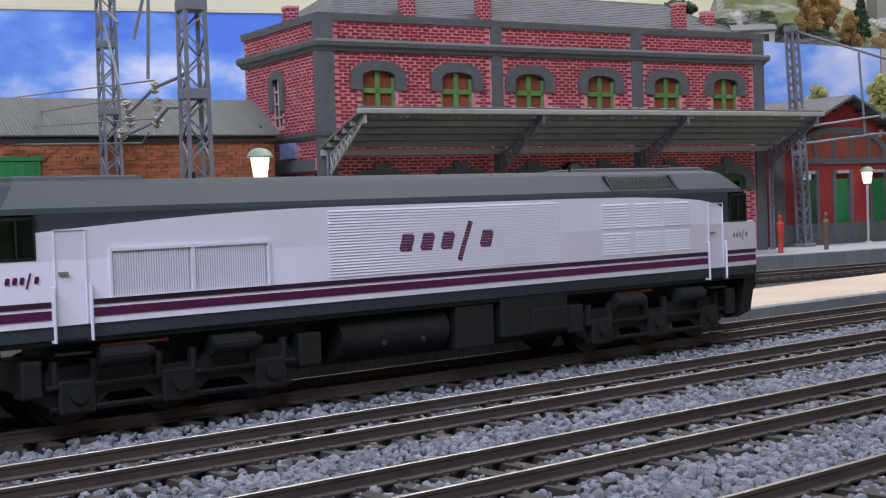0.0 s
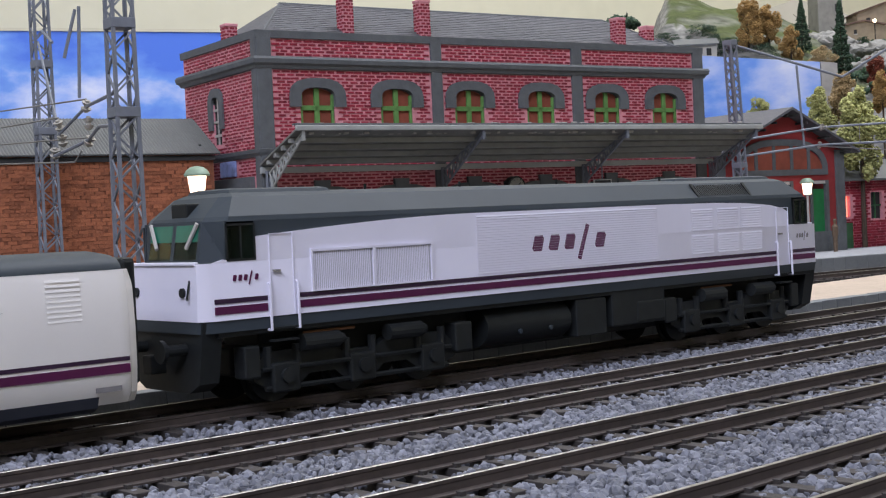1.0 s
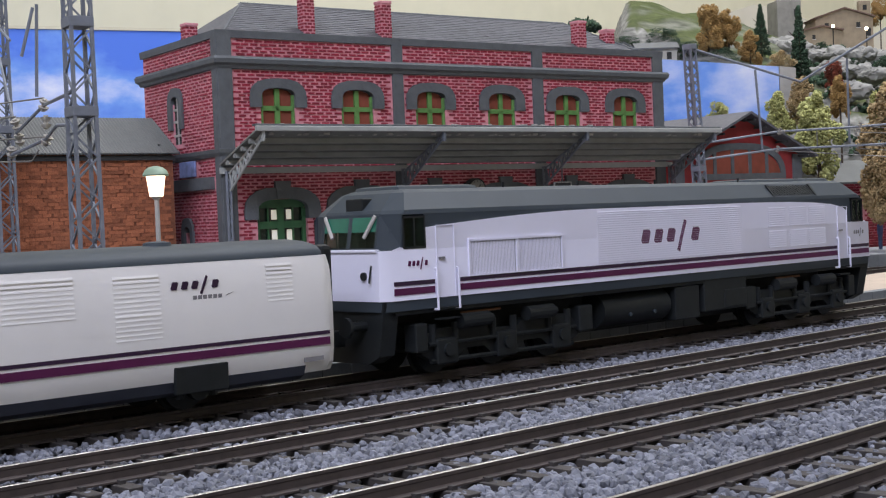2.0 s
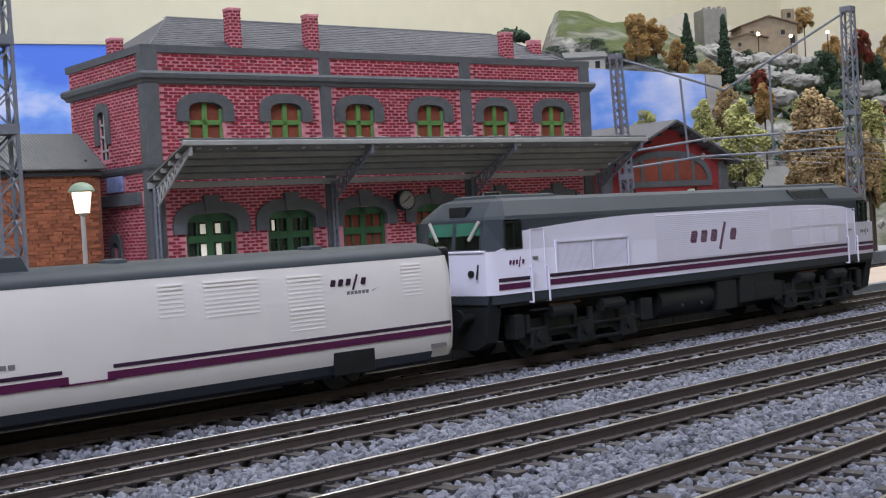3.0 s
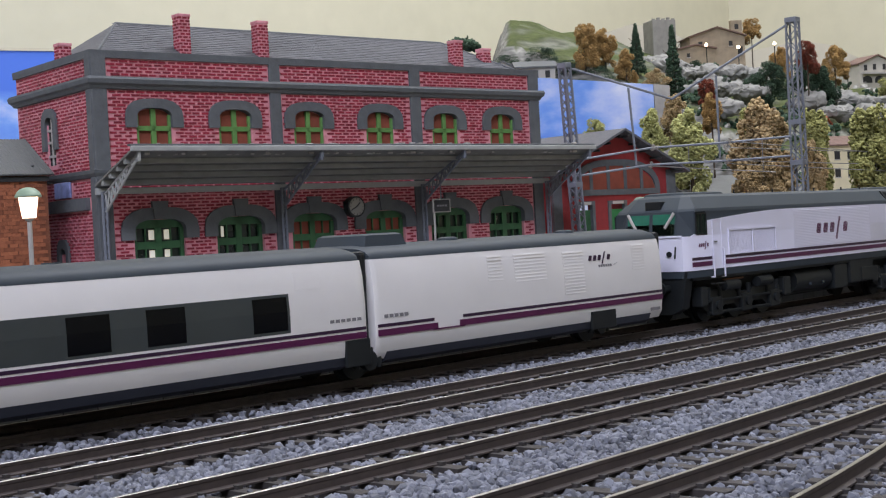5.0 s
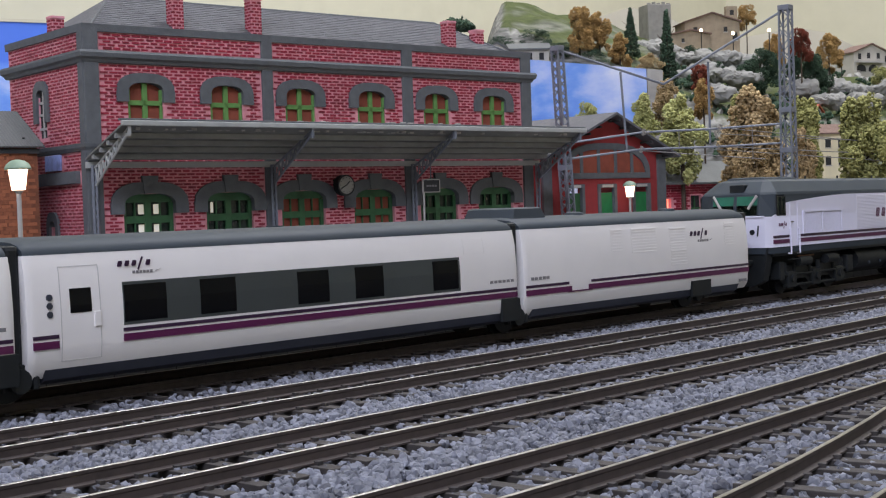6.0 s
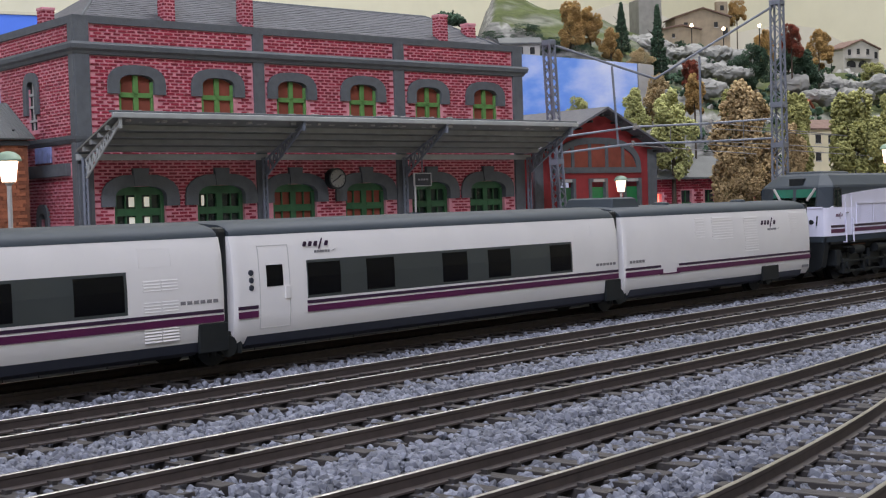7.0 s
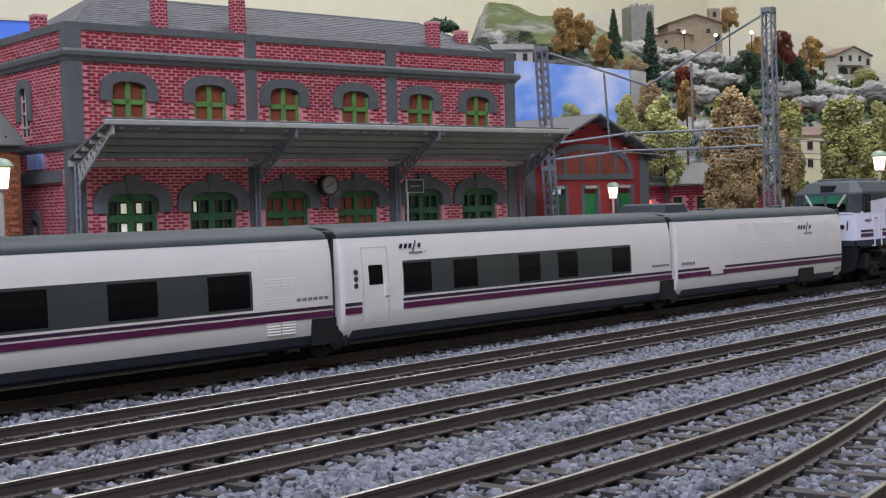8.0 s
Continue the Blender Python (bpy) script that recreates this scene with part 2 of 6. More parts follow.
LEAF = {
    "ochre": mat("ochre_foliage", (0.35, 0.215, 0.075), 0.9, vary=0.4, scale=120, island=0.5),
    "tan": mat("tan_foliage", (0.38, 0.275, 0.14), 0.9, vary=0.4, scale=120, island=0.5),
    "lime": mat("light_green_foliage", (0.40, 0.40, 0.155), 0.9, vary=0.35, scale=120, island=0.5),
    "olive": mat("olive_foliage", (0.30, 0.295, 0.105), 0.9, vary=0.4, scale=120, island=0.5),
    "dark": mat("dark_green_foliage", (0.030, 0.060, 0.032), 0.9, vary=0.5, scale=120, island=0.5),
    "red": mat("rust_red_foliage", (0.17, 0.035, 0.016), 0.9, vary=0.5, scale=120, island=0.5),
}

# ---- room and layout board ----
structure("floor", box(B(), -1600, 2500, -1600, 1500, -930, -900), M_floor, "grey tiled room floor")
structure("ceiling", box(B(), -1600, 2500, -1600, 1500, 1500, 1530), M_ceiling, "plain white ceiling")
structure("wall_north", box(B(), -1600, 2310, 1300, 1350, -900, 1500), M_wall, "cream painted wall with slight brush marks")
structure("wall_east", box(B(), 2310, 2360, -1600, 1350, -900, 1500), M_wall, "cream painted wall with slight brush marks")
structure("wall_south", box(B(), -1600, 2310, -1650, -1600, -900, 1500), M_wall, "cream painted wall")
structure("wall_west", box(B(), -1650, -1600, -1650, 1350, -900, 1500), M_wall, "cream painted wall")
structure("ground", box(B(), -900, 2200, -60, 1290, -14, -4.6), M_bed, "dark gritty layout ground under the tracks")
structure("trim", box(B(), -900, 2200, -72, -60, -60, -3), M_edge, "wooden edge board of the layout")
# unlit housings added near the two area lamps, never in view
for lx, ly in ((-0.88, -0.58), (1.15, 0.35)):
    lampcase = thing("ceiling_light", "white ceiling light housing, added out of view", "ceiling light", lx * 1000, ly * 1000, 1480, 0, "ceiling lights")
    part("housing", box(B(), -700, 700, -60, 60, 0, 20, 4), M_ceiling, lampcase)

# printed sky boards
left_sky = structure("backdrop", box(B(), -300, 460, 0, 4, -42, 223), M_sky, "printed blue sky with white clouds on a board", mm(481, 1181, 0, -20.4))
structure("backdrop", box(B(), -310, 465, -1, 3, 223.2, 226), M_wall, "thin pale top edge of the sky board", mm(481, 1181, 0, -20.4))
structure("backdrop", prism(B(), ((-25, -4), (95, -4), (95, 145), (-25, 157)), 1, 0, 4), M_sky, "printed blue sky with white clouds on a board", mm(852, 651, 0, -43))
structure("backdrop", prism(B(), ((95.5, -4), (108, -4), (108, 143.5), (95.5, 145)), 1, -1, 5), M_rock, "grey strip beside the printed sky", mm(852, 651, 0, -43))

BX, BY, BA = 397.4, 535.4, -8.76  # the station's first bay and its turn


def st(u, v, z=0.0):
    c, s = math.cos(radians(BA)), math.sin(radians(BA))
    return BX + u * c - v * s, BY + u * s + v * c, z


ST = mm(BX, BY, 0, BA)

# ---- platforms ----
bm = B()
prism(bm, ((-200, 286.5), (1100, 286.5), (1100, 366), (640, 350), (-200, 304)), 2, -4.5, 1.0)
structure("pavement", bm, M_sand, "sandy beige island platform")
kerb = structure("kerb_row", box(B(), -200, 1100, 281.6, 286.2, -4.5, -1.0), M_kerb, "grey stone kerb of the island platform")
bm = B()
box(bm, -420, 800, -66, 420, -4.5, 5)
structure("pavement", bm, M_paving, "grey paved station platform", ST)
station_kerb = structure("kerb_row", box(B(), -420, 800, -70, -66.2, -4.5, 3), M_kerb, "grey stone kerb of the station platform", ST)


# ---- tracks ----
def strip(line, prof):
    """Sweep the closed profile (across, up) along x on the curve line(x)."""
    bm = B()
    rings = []
    for xx in line[1]:
        yy = line[0](xx)
        rings.append([(xx, yy + a, b) for a, b in prof])
    return loft(bm, rings)


RAIL = ((-1.1, -2.5), (1.1, -2.5), (1.1, -2.2), (0.3, -1.9), (0.3, -0.8), (0.42, -0.6), (0.42, -0.12), (-0.42, -0.12), (-0.42, -0.6), (-0.3, -0.8), (-0.3, -1.9), (-1.1, -2.2))
HEAD = [(0.42 * math.cos(radians(a)), -0.17 + 0.19 * math.sin(radians(a))) for a in range(0, 181, 20)]
bm = B()
box(bm, -1.5, 1.5, -15, 15, -4.4, -2.6, 0.12)
for s in (-1, 1):
    for k in (-1, 1):
        box(bm, -0.5, 0.5, s * 8.6 + k * 1.5 - 0.6, s * 8.6 + k * 1.5 + 0.6, -2.6, -1.95)
SLEEPER = finish(bm)
SLEEPER.materials.append(M_sleeper)


def track(label, curve, xs, sx0, sx1, pitch, seed, m=None):
    root = thing("track", label, "railway track", group="tracks")
    if m is not None:
        root.matrix_basis = m
    for s in (-8.6, 8.6):
        rail = part("rail", strip((lambda q, s=s: curve(q) + s, xs), RAIL), M_rail, root, "rust-brown rail with a worn top")
        part("rail_head", strip((lambda q, s=s: curve(q) + s, xs), HEAD), M_railtop, rail, "polished running surface", True)
    rng = random.Random(seed)
    xx = sx0
    while xx < sx1:
        o = new("sleeper", SLEEPER)
        o.parent = root
        slope = math.degrees(math.atan((curve(xx + 1) - curve(xx - 1)) / 2))
        o.matrix_basis = mm(xx, curve(xx), rng.uniform(-0.15, 0.1), slope + rng.uniform(-0.8, 0.8))
        xx += pitch + rng.uniform(-0.3, 0.3)
    return root


CURVES = [
    lambda q: 258.2,
    lambda q: 208.9,
    lambda q: 160.9,
    lambda q: 111.6 + 0.00022 * max(0.0, q - 129) ** 2,
    lambda q: 66.0 + 0.0006 * max(0.0, q - 60) ** 2,
]
LINE = [-200, 1500]
BEND = [-100] + list(range(40, 560, 20))
track("straight brown model track under the train", CURVES[0], LINE, 40, 800, 7.4, 1)
track("straight brown model track in grey ballast", CURVES[1], LINE, 40, 620, 7.4, 2)
track("straight brown model track in grey ballast", CURVES[2], LINE, 30, 480, 7.4, 3)
track("gently bending brown model track in ballast", CURVES[3], BEND, 20, 380, 7.4, 4)
track("bending brown model track in ballast", CURVES[4], BEND, 20, 330, 7.4, 5)
track("brown model track beside the station platform", lambda q: -101.0, [-500, 900], -60, 560, 7.4, 6, ST)


# ---- ballast: loose stones over the bed ----
def stones(label, pts, size, seed):
    rng = np.random.default_rng(seed)
    n = len(pts)
    g = (1 + 5 ** 0.5) / 2
    ico = np.array([(0, s, t * g) for s in (-1, 1) for t in (-1, 1)] + [(s, t * g, 0) for s in (-1, 1) for t in (-1, 1)] + [(t * g, 0, s) for s in (-1, 1) for t in (-1, 1)], float)
    ico /= 2 * np.linalg.norm(ico[0])
    near = np.linalg.norm(ico[:, None] - ico[None], axis=2)
    edge = near[near > 1e-6].min() * 1.01
    tris = [(a, b, c) for a in range(12) for b in range(a + 1, 12) for c in range(b + 1, 12) if near[a, b] < edge and near[b, c] < edge and near[a, c] < edge]
    quads = np.array([t if np.dot(np.cross(ico[t[1]] - ico[t[0]], ico[t[2]] - ico[t[0]]), ico[t[0]]) > 0 else (t[0], t[2], t[1]) for t in tris])
    v = ico[None] * rng.uniform(0.75, 1.5, (n, 1, 3)) * rng.uniform(0.7, 1.45, (n, 1, 1)) * size
    v += rng.uniform(-0.13, 0.13, (n, 12, 3)) * size
    ang = rng.uniform(-3.14, 3.14, (n, 3))
    for i, (p, q) in enumerate(((1, 2), (0, 2), (0, 1))):
        c, s = np.cos(ang[:, i])[:, None], np.sin(ang[:, i])[:, None]
        a, b = v[..., p].copy(), v[..., q].copy()
        v[..., p], v[..., q] = a * c - b * s, a * s + b * c
    v += np.asarray(pts)[:, None]
    me = bpy.data.meshes.new("stones")
    me.from_pydata((v.reshape(-1, 3) * K).tolist(), [], (quads[None] + 12 * np.arange(n)[:, None, None]).reshape(-1, 3).tolist())
    me.materials.append(M_stone)
    ob = new("ballast", me)
    return tagged(ob, label, "ballast", "", "stuff")


rng = np.random.default_rng(7)
bed = []
for _ in range(122000):
    yy = math.sqrt(rng.uniform(45 ** 2, 272 ** 2))
    xx = yy * rng.uniform(0.30, 2.75)
    low = -3.6
    near = 99.0
    for c in CURVES:
        near = min(near, abs(yy - c(xx)))
    if near < 15.5:
        if abs(near - 8.6) < 1.7:
            continue
        low = -3.7 if near < 8.6 else -3.8
        if rng.uniform() < (0.52 if near > 9 else 0.40):
            continue
    if yy > 219 and rng.uniform() < min(0.72, (yy - 219) / 40):
        continue
    if yy > 266 or (noise.noise(Vector((xx, yy, 3)) * 0.07) > 0.12 and rng.uniform() < 0.55):
        continue
    bed.append((xx, yy, low + rng.uniform(-0.6, 0.75)))
stones("loose blue-grey ballast stones between the tracks", bed, 1.26, 11)


# ---- train ----
def ribbon(bm, pts, w, y0, y1):
    """A flat stroke of width w along the points (x, z)."""
    left, right = [], []
    for i, p in enumerate(pts):
        a, b = pts[max(0, i - 1)], pts[min(len(pts) - 1, i + 1)]
        d = Vector((b[0] - a[0], b[1] - a[1])).normalized()
        left.append((p[0] - d.y * w / 2, p[1] + d.x * w / 2))
        right.append((p[0] + d.y * w / 2, p[1] - d.x * w / 2))
    for i in range(len(pts) - 1):
        prism(bm, (left[i], left[i + 1], right[i + 1], right[i]), 1, y0, y1)
    return bm


def logo(parent, m_shapes, xa, z, h, y, tail=False):
    """A mark in plain shapes: four leaning lozenges of one height and a tall leaning bar."""
    step = h * 1.5
    out = y - 0.12 if y < 0 else y + 0.12
    for i in range(5):
        bm = B()
        c = xa + i * step
        if i == 3:
            ribbon(bm, [(c - 0.1 * h, z - h * 0.7), (c + 0.35 * h, z + h * 0.4), (c + 0.85 * h, z + h * 1.55)], h * 0.34, y, out)
        else:
            w = h * 0.85
            prism(bm, ((c, z + 0.18 * h), (c + 0.14 * h, z), (c + w, z), (c + w + 0.26 * h, z + 0.8 * h), (c + w + 0.12 * h, z + h), (c + 0.28 * h, z + h)), 1, y, out)
        part("logo_shape", bm, m_shapes, parent)
    if tail:
        bm = B()
        for i in range(6):
            box(bm, xa + h * (3.2 + i * 0.75), xa + h * (3.75 + i * 0.75), min(y, y - 0.1), y, z - h * 1.35, z - h * 0.85)
        prism(bm, ((xa + h * 8.0, z - h * 1.2), (xa + h * 9.4, z - h * 0.7), (xa + h * 8.4, z - h * 0.95)), 1, y - 0.1, y)
        part("small_print", bm, M_printgrey, parent)


def plan(hx, hy, nose, cut):
    """An eight-cornered plan of a vehicle: half length at the side, half width, how far the nose stands out and how much it narrows."""
    return [(hx, -hy), (hx + nose, -hy + cut), (hx + nose, hy - cut), (hx, hy), (-hx, hy), (-hx - nose, hy - cut), (-hx - nose, -hy + cut), (-hx, -hy)]


def wheelset(parent, xx, r, name="wheel"):
    for s in (-1, 1):
        bm = B()
        rod(bm, (0, -1.2, 0), (0, 1.2, 0), r, 24)
        rod(bm, (0, s * -1.6, 0), (0, s * -1.0, 0), r + 0.7, 24)
        rod(bm, (0, s * 1.2, 0), (0, s * 1.7, 0), r * 0.35, 12)
        part(name, bm, M_dark, parent, "dark steel wheel", at=mm(xx, s * 8.6, r))


def locomotive():
    root = thing("locomotive", "white and grey model diesel locomotive with purple stripes", "locomotive")
    bm = B()
    HX = 114.4
    loft(bm, [[(a, b, z) for a, b in plan(HX - dx, hy, n, c)] for z, dx, hy, n, c in ((16.5, 0, 16.3, 3.4, 2.5), (19, 0, 16.5, 3.4, 2), (31.0, 0, 16.5, 3.0, 2))])
    loft(bm, [[(a, b, z) for a, b in plan(99 - dx, hy, 0.3, 3)] for z, dx, hy in ((31.0, 0, 16.5), (39.5, 0, 16.2))])
    part("body", bm, M_grey, root, "dark grey lacquered body", True)
    bm = B()
    loft(bm, [[(a, b, z) for a, b in plan(HX - dx, hy, n, c)] for z, dx, hy, n, c in ((39.3, 6.2, 16.25, 3.4, 5.7), (40.4, 7.2, 15.9, 3.2, 5.6), (44.6, 12.5, 11.8, 2, 3), (45.4, 14.5, 9.5, 1.5, 2), (45.7, 18, 5, 1, 1))])
    roof = part("roof", bm, M_grey, root, "slate grey sloping roof")
    for a, b in ((-100, -72), (52, 80), (84, 99)):
        bm = B()
        loft(bm, [[(x, y, z) for x, y in plan((b - a) / 2 - d, 8.5 - d, 0.5, 1)] for z, d in ((45.3, 0), (46.2, 0.6), (46.5, 2))])
        bmesh.ops.translate(bm, vec=((a + b) / 2, 0, 0), verts=bm.verts)
        part("roof_hood", bm, M_grey, roof, "raised grey roof hood", True)
    bm = B()
    for i in range(26):
        xx = 54.5 + i * 0.88
        prism(bm, ((-15.5, 41.0), (-15.75, 40.9), (-13.05, 44.05), (-12.8, 44.1)), 0, xx, xx + 0.4)
    part("roof_grille", bm, M_dark, roof, "black ventilation grille")
    for xx in (53, 77.6):
        part("grille_border", prism(B(), ((-15.55, 40.6), (-15.85, 40.7), (-12.9, 44.5), (-12.5, 44.2)), 0, xx, xx + 1), M_dark, roof)
    for xx in (-30, 30, 5, -60, 48):
        part("roof_eye", rod(B(), (xx, -6, 45.3), (xx, -6, 46.9), 0.35, 6), M_dark, roof)
    # white lower shell and high sides
    bm = B()
    loft(bm, [[(a, b, z) for a, b in plan(HX + 0.1, 16.75, n, 2)] for z, n in ((19.0, 3.55), (30.9, 3.2))])
    shell = part("lower_panel", bm, M_white, root, "white lacquered lower body", True)
    for s in (-1, 1):
        top = [(-99.5 + i * 4, 36.0 + 2.9 * math.sin(min(1, (i * 4) / 66) * math.pi / 2)) for i in range(18)]
        top += [(40, 38.9), (60, 38.7), (75, 38.2), (86, 37.4), (93, 36.2), (95.5, 35.0)]
        if s > 0:
            top = [(-a, b) for a, b in top][::-1]
        o = [(-114.3 if s < 0 else -95.5, 30.9)] + ([(-110.5, 31.6), (-108, 31.2), (-99.5, 31.1)] if s < 0 else []) + top + ([] if s < 0 else [(99.5, 31.1), (108, 31.2), (110.5, 31.6)]) + [(95.5 if s < 0 else 114.3, 31.4 if s < 0 else 30.9)]
        if s < 0:
            o = o[:-1] + [(95.5, 31.1), (108, 31.3), (114.3, 30.9)]
        else:
            o = [(-114.3, 30.9), (-108, 31.3), (-95.5, 31.1)] + o[1:]
        bm = B()
        prism(bm, o, 1, s * 16.3, s * 16.76)
        side = part("side_panel", bm, M_white, root, "white lacquered side")
        yo = s * 16.78
        yp = yo + s * 0.14
        a, b = min(yo, yp), max(yo, yp)
        bm = B()
        for p, q in ((-114, -96.2), (-88.2, 88.5), (96, 114)):
            box(bm, p, q, a, b, 22.5, 23.5)
        part("stripe", bm, M_navy, side, "thin dark purple stripe")
        bm = B()
        for p, q in ((-114, -96.2), (-88.2, 88.5), (96, 114)):
            box(bm, p, q, a, b, 20.3, 21.9)
        part("stripe", bm, M_purple, side, "broad purple stripe")
        # fine horizontal louvres
        for p, q, z0, z1, st_ in ((-35, 33, 24.2, 38.0, 0.62), (48, 58, 31.2, 37.2, 0.7), (60, 70, 31.2, 37.2, 0.7), (71.5, 81.5, 31.2, 37.0, 0.7), (48, 58, 24.6, 30, 0.7), (60, 70, 24.6, 30, 0.7), (71.5, 81.5, 24.6, 30, 0.7)):
            bm = B()
            z = z0
            while z < z1:
                prism(bm, ((yo - s * 0.02, z), (yo + s * 0.16, z), (yo - s * 0.02, z + st_ * 0.62)), 0, p, q)
                z += st_
            part("louvre_field", bm, M_white, side, "white horizontal louvres")
        # two radiator grilles with a raised border
        for p, q in ((-84, -67.6), (-66.6, -50.2)):
            bm = B()
            for k in range(30):
                xx = p + 0.3 + k * (q - p - 0.6) / 30
                box(bm, xx, xx + 0.28, a, b + 0.1 if s > 0 else b, 23.9, 32.0)
            part("radiator_grille", bm, M_white, side, "pale vertical grille bars")
            part("radiator_core", box(B(), p, q, min(yo - s * 0.1, yo + s * 0.03), max(yo - s * 0.1, yo + s * 0.03), 23.9, 32.0), M_core, side, "grey radiator behind the bars")
        bm = B()
        for p, q, z0, z1 in ((-84.6, -49.6, 32.1, 32.7), (-84.6, -84.1, 23.9, 32.1), (-67.5, -66.7, 23.9, 32.1), (-50.1, -49.6, 23.9, 32.1), (-84.6, -49.6, 23.5, 23.9)):
            box(bm, p, q, min(yo, yo + s * 0.45), max(yo, yo + s * 0.45), z0, z1)
        part("grille_border", bm, M_white, side)
        # doors with rails
        for dx in (-92.2, 92.2):
            bm = B()
            for p, q, z0, z1 in ((-3.1, -2.9, 19.3, 36.4), (2.9, 3.1, 19.3, 36.4), (-3.1, 3.1, 36.3, 36.5)):
                box(bm, dx + p, dx + q, min(yo, yo + s * 0.2), max(yo, yo + s * 0.2), z0, z1)
            door = part("door", bm, M_white, side, "white cab door with raised edge")
            part("door_handle", box(B(), dx - 2.4, dx - 0.6, min(yo, yo + s * 0.5), max(yo, yo + s * 0.5), 28.3, 28.8), M_printgrey, door)
            for k in (-3.6, 3.6):
                bm = B()
                rod(bm, (dx + k, s * 17.4, 16.0), (dx + k, s * 17.4, 26.0), 0.32, 6)
                rod(bm, (dx + k, s * 17.4, 26.0), (dx + k, s * 16.6, 26.0), 0.3, 6)
                rod(bm, (dx + k, s * 17.4, 16.2), (dx + k, s * 16.0, 16.2), 0.3, 6)
                part("handrail", bm, M_white, root, "white handrail")
            for z in (16.2, 13.6):
                part("step", box(B(), dx - 3.2, dx + 3.2, min(s * 15.5, s * 17.5), max(s * 15.5, s * 17.5), z, z + 0.4), M_dark, root)
        # cab side windows
        for c in (-104.2, 104.2):
            window = part("side_window", box(B(), c - 4.7, c + 4.7, min(s * 16.2, s * 16.45), max(s * 16.2, s * 16.45), 31.5, 38.6), M_sideglass, root, "smoky see-through cab side window")
            g = 1 if c > 0 else -1
            bm = B()
            prism(bm, ((g * 108.8, 31), (g * 109.6, 31), (g * 108.9, 39.5), (g * 108.6, 39.5)), 1, s * 15.9, s * 16.4)
            part("cab_pillar", bm, M_grey, root, "dark grey cab corner panel")
            bm = B()
            for p, q, z0, z1 in ((-5.0, 5.0, 38.4, 38.9), (-5.0, 5.0, 31.1, 31.6), (-5.0, -4.5, 31.1, 38.9), (4.5, 5.0, 31.1, 38.9), (-0.2, 0.25, 31.1, 38.9)):
                box(bm, c + p, c + q, min(s * 16.5, s * 16.85), max(s * 16.5, s * 16.85), z0, z1)
            part("window_border", bm, M_dark, window)
        logo(side, M_purple, -16.2, 28.6, 3.9, yo + s * 0.02)
        bm = B()
        logo(side, M_purple, -107.6, 27.0, 1.25, yo + s * 0.02)
        logo(side, M_printgrey, 100.4, 27.0, 1.25, yo + s * 0.02)
    # cab fronts
    for s in (-1, 1):
        for k in (-1, 1):
            bm = B()
            def pane_of(za, zb, ya, yb, mat_, lab):
                def px(z):
                    return s * (HX - 0.8 - (z - 31) * 0.25)
                o = [(px(za), k * ya, za), (px(za), k * yb, za), (px(zb), k * yb, zb), (px(zb), k * ya, zb)]
                return part("windscreen" if lab else "cab_pillar", loft(B(), [o, [(p[0] - s * 0.4, p[1], p[2]) for p in o]]), mat_, root, lab)
            pane_of(31.6, 35.4, 0.7, 9.7, M_sideglass, "clear lower windscreen")
            pane = pane_of(35.4, 38.9, 0.7, 9.7, M_cabglass, "green-tinted upper windscreen")
            pane_of(31, 39.6, 0.0, 0.7, M_grey, "")
            pane_of(31, 39.6, 9.7, 10.6, M_grey, "")
            pane_of(38.9, 39.7, 0.7, 9.7, M_grey, "")
            pane_of(31, 31.6, 0.7, 9.7, M_grey, "")
            bm = B()
            o = [(s * (HX - 0.8), k * 10.5, 31), (s * (HX - 5.4), k * 16.4, 31), (s * (HX - 6.0), k * 16.2, 39.5), (s * (HX - 2.9), k * 10.5, 39.5)]
            loft(bm, [o, [(p[0] - s * 0.4, p[1] - k * 0.3, p[2]) for p in o]])
            part("cab_pillar", bm, M_grey, root, "dark grey cab corner panel")
            bm = B()
            box(bm, min(s * 100.5, s * 104.5), max(s * 100.5, s * 104.5), min(k * 4, k * 9), max(k * 4, k * 9), 31, 35.5, 0.6)
            box(bm, min(s * 100.2, s * 101.4), max(s * 100.2, s * 101.4), min(k * 4, k * 9), max(k * 4, k * 9), 34, 38, 0.4)
            part("driver_seat", bm, M_band, root, "dark seat inside the cab")
            bm = B()
            rod(bm, (s * (HX - 1.0), k * 6, 34.0), (s * (HX - 2.2), k * 9.5, 39.2), 0.55, 6)
            part("wiper", bm, M_pale, pane, "pale wiper arm")
            bm = B()
            rod(bm, (s * (HX + 3.0), k * 9.5, 25.0), (s * (HX + 4.2), k * 9.5, 25.0), 1.0, 12)
            part("tail_light", bm, M_dark, root, "small dark round lamp")
            bm = B()
            rod(bm, (s * (HX + 1), k * 8.2, 13.2), (s * (HX + 10), k * 8.2, 13.2), 1.2, 12)
            rod(bm, (s * (HX + 10), k * 8.2, 13.2), (s * (HX + 11.2), k * 8.2, 13.2), 2.4, 16)
            part("buffer", bm, M_dark, root, "black sprung buffer")
            bm = B()
            rod(bm, (s * (HX + 3.4), k * 12, 27.5), (s * (HX + 4.6), k * 12, 23.5), 0.3, 6)
            part("front_handrail", bm, M_dark, root)
        part("waist_rail", box(B(), min(s * (HX + 2), s * (HX + 3.9)), max(s * (HX + 2), s * (HX + 3.9)), -14.2, 14.2, 30.6, 31.3, 0.2), M_white, root, "white ledge under the windscreen")
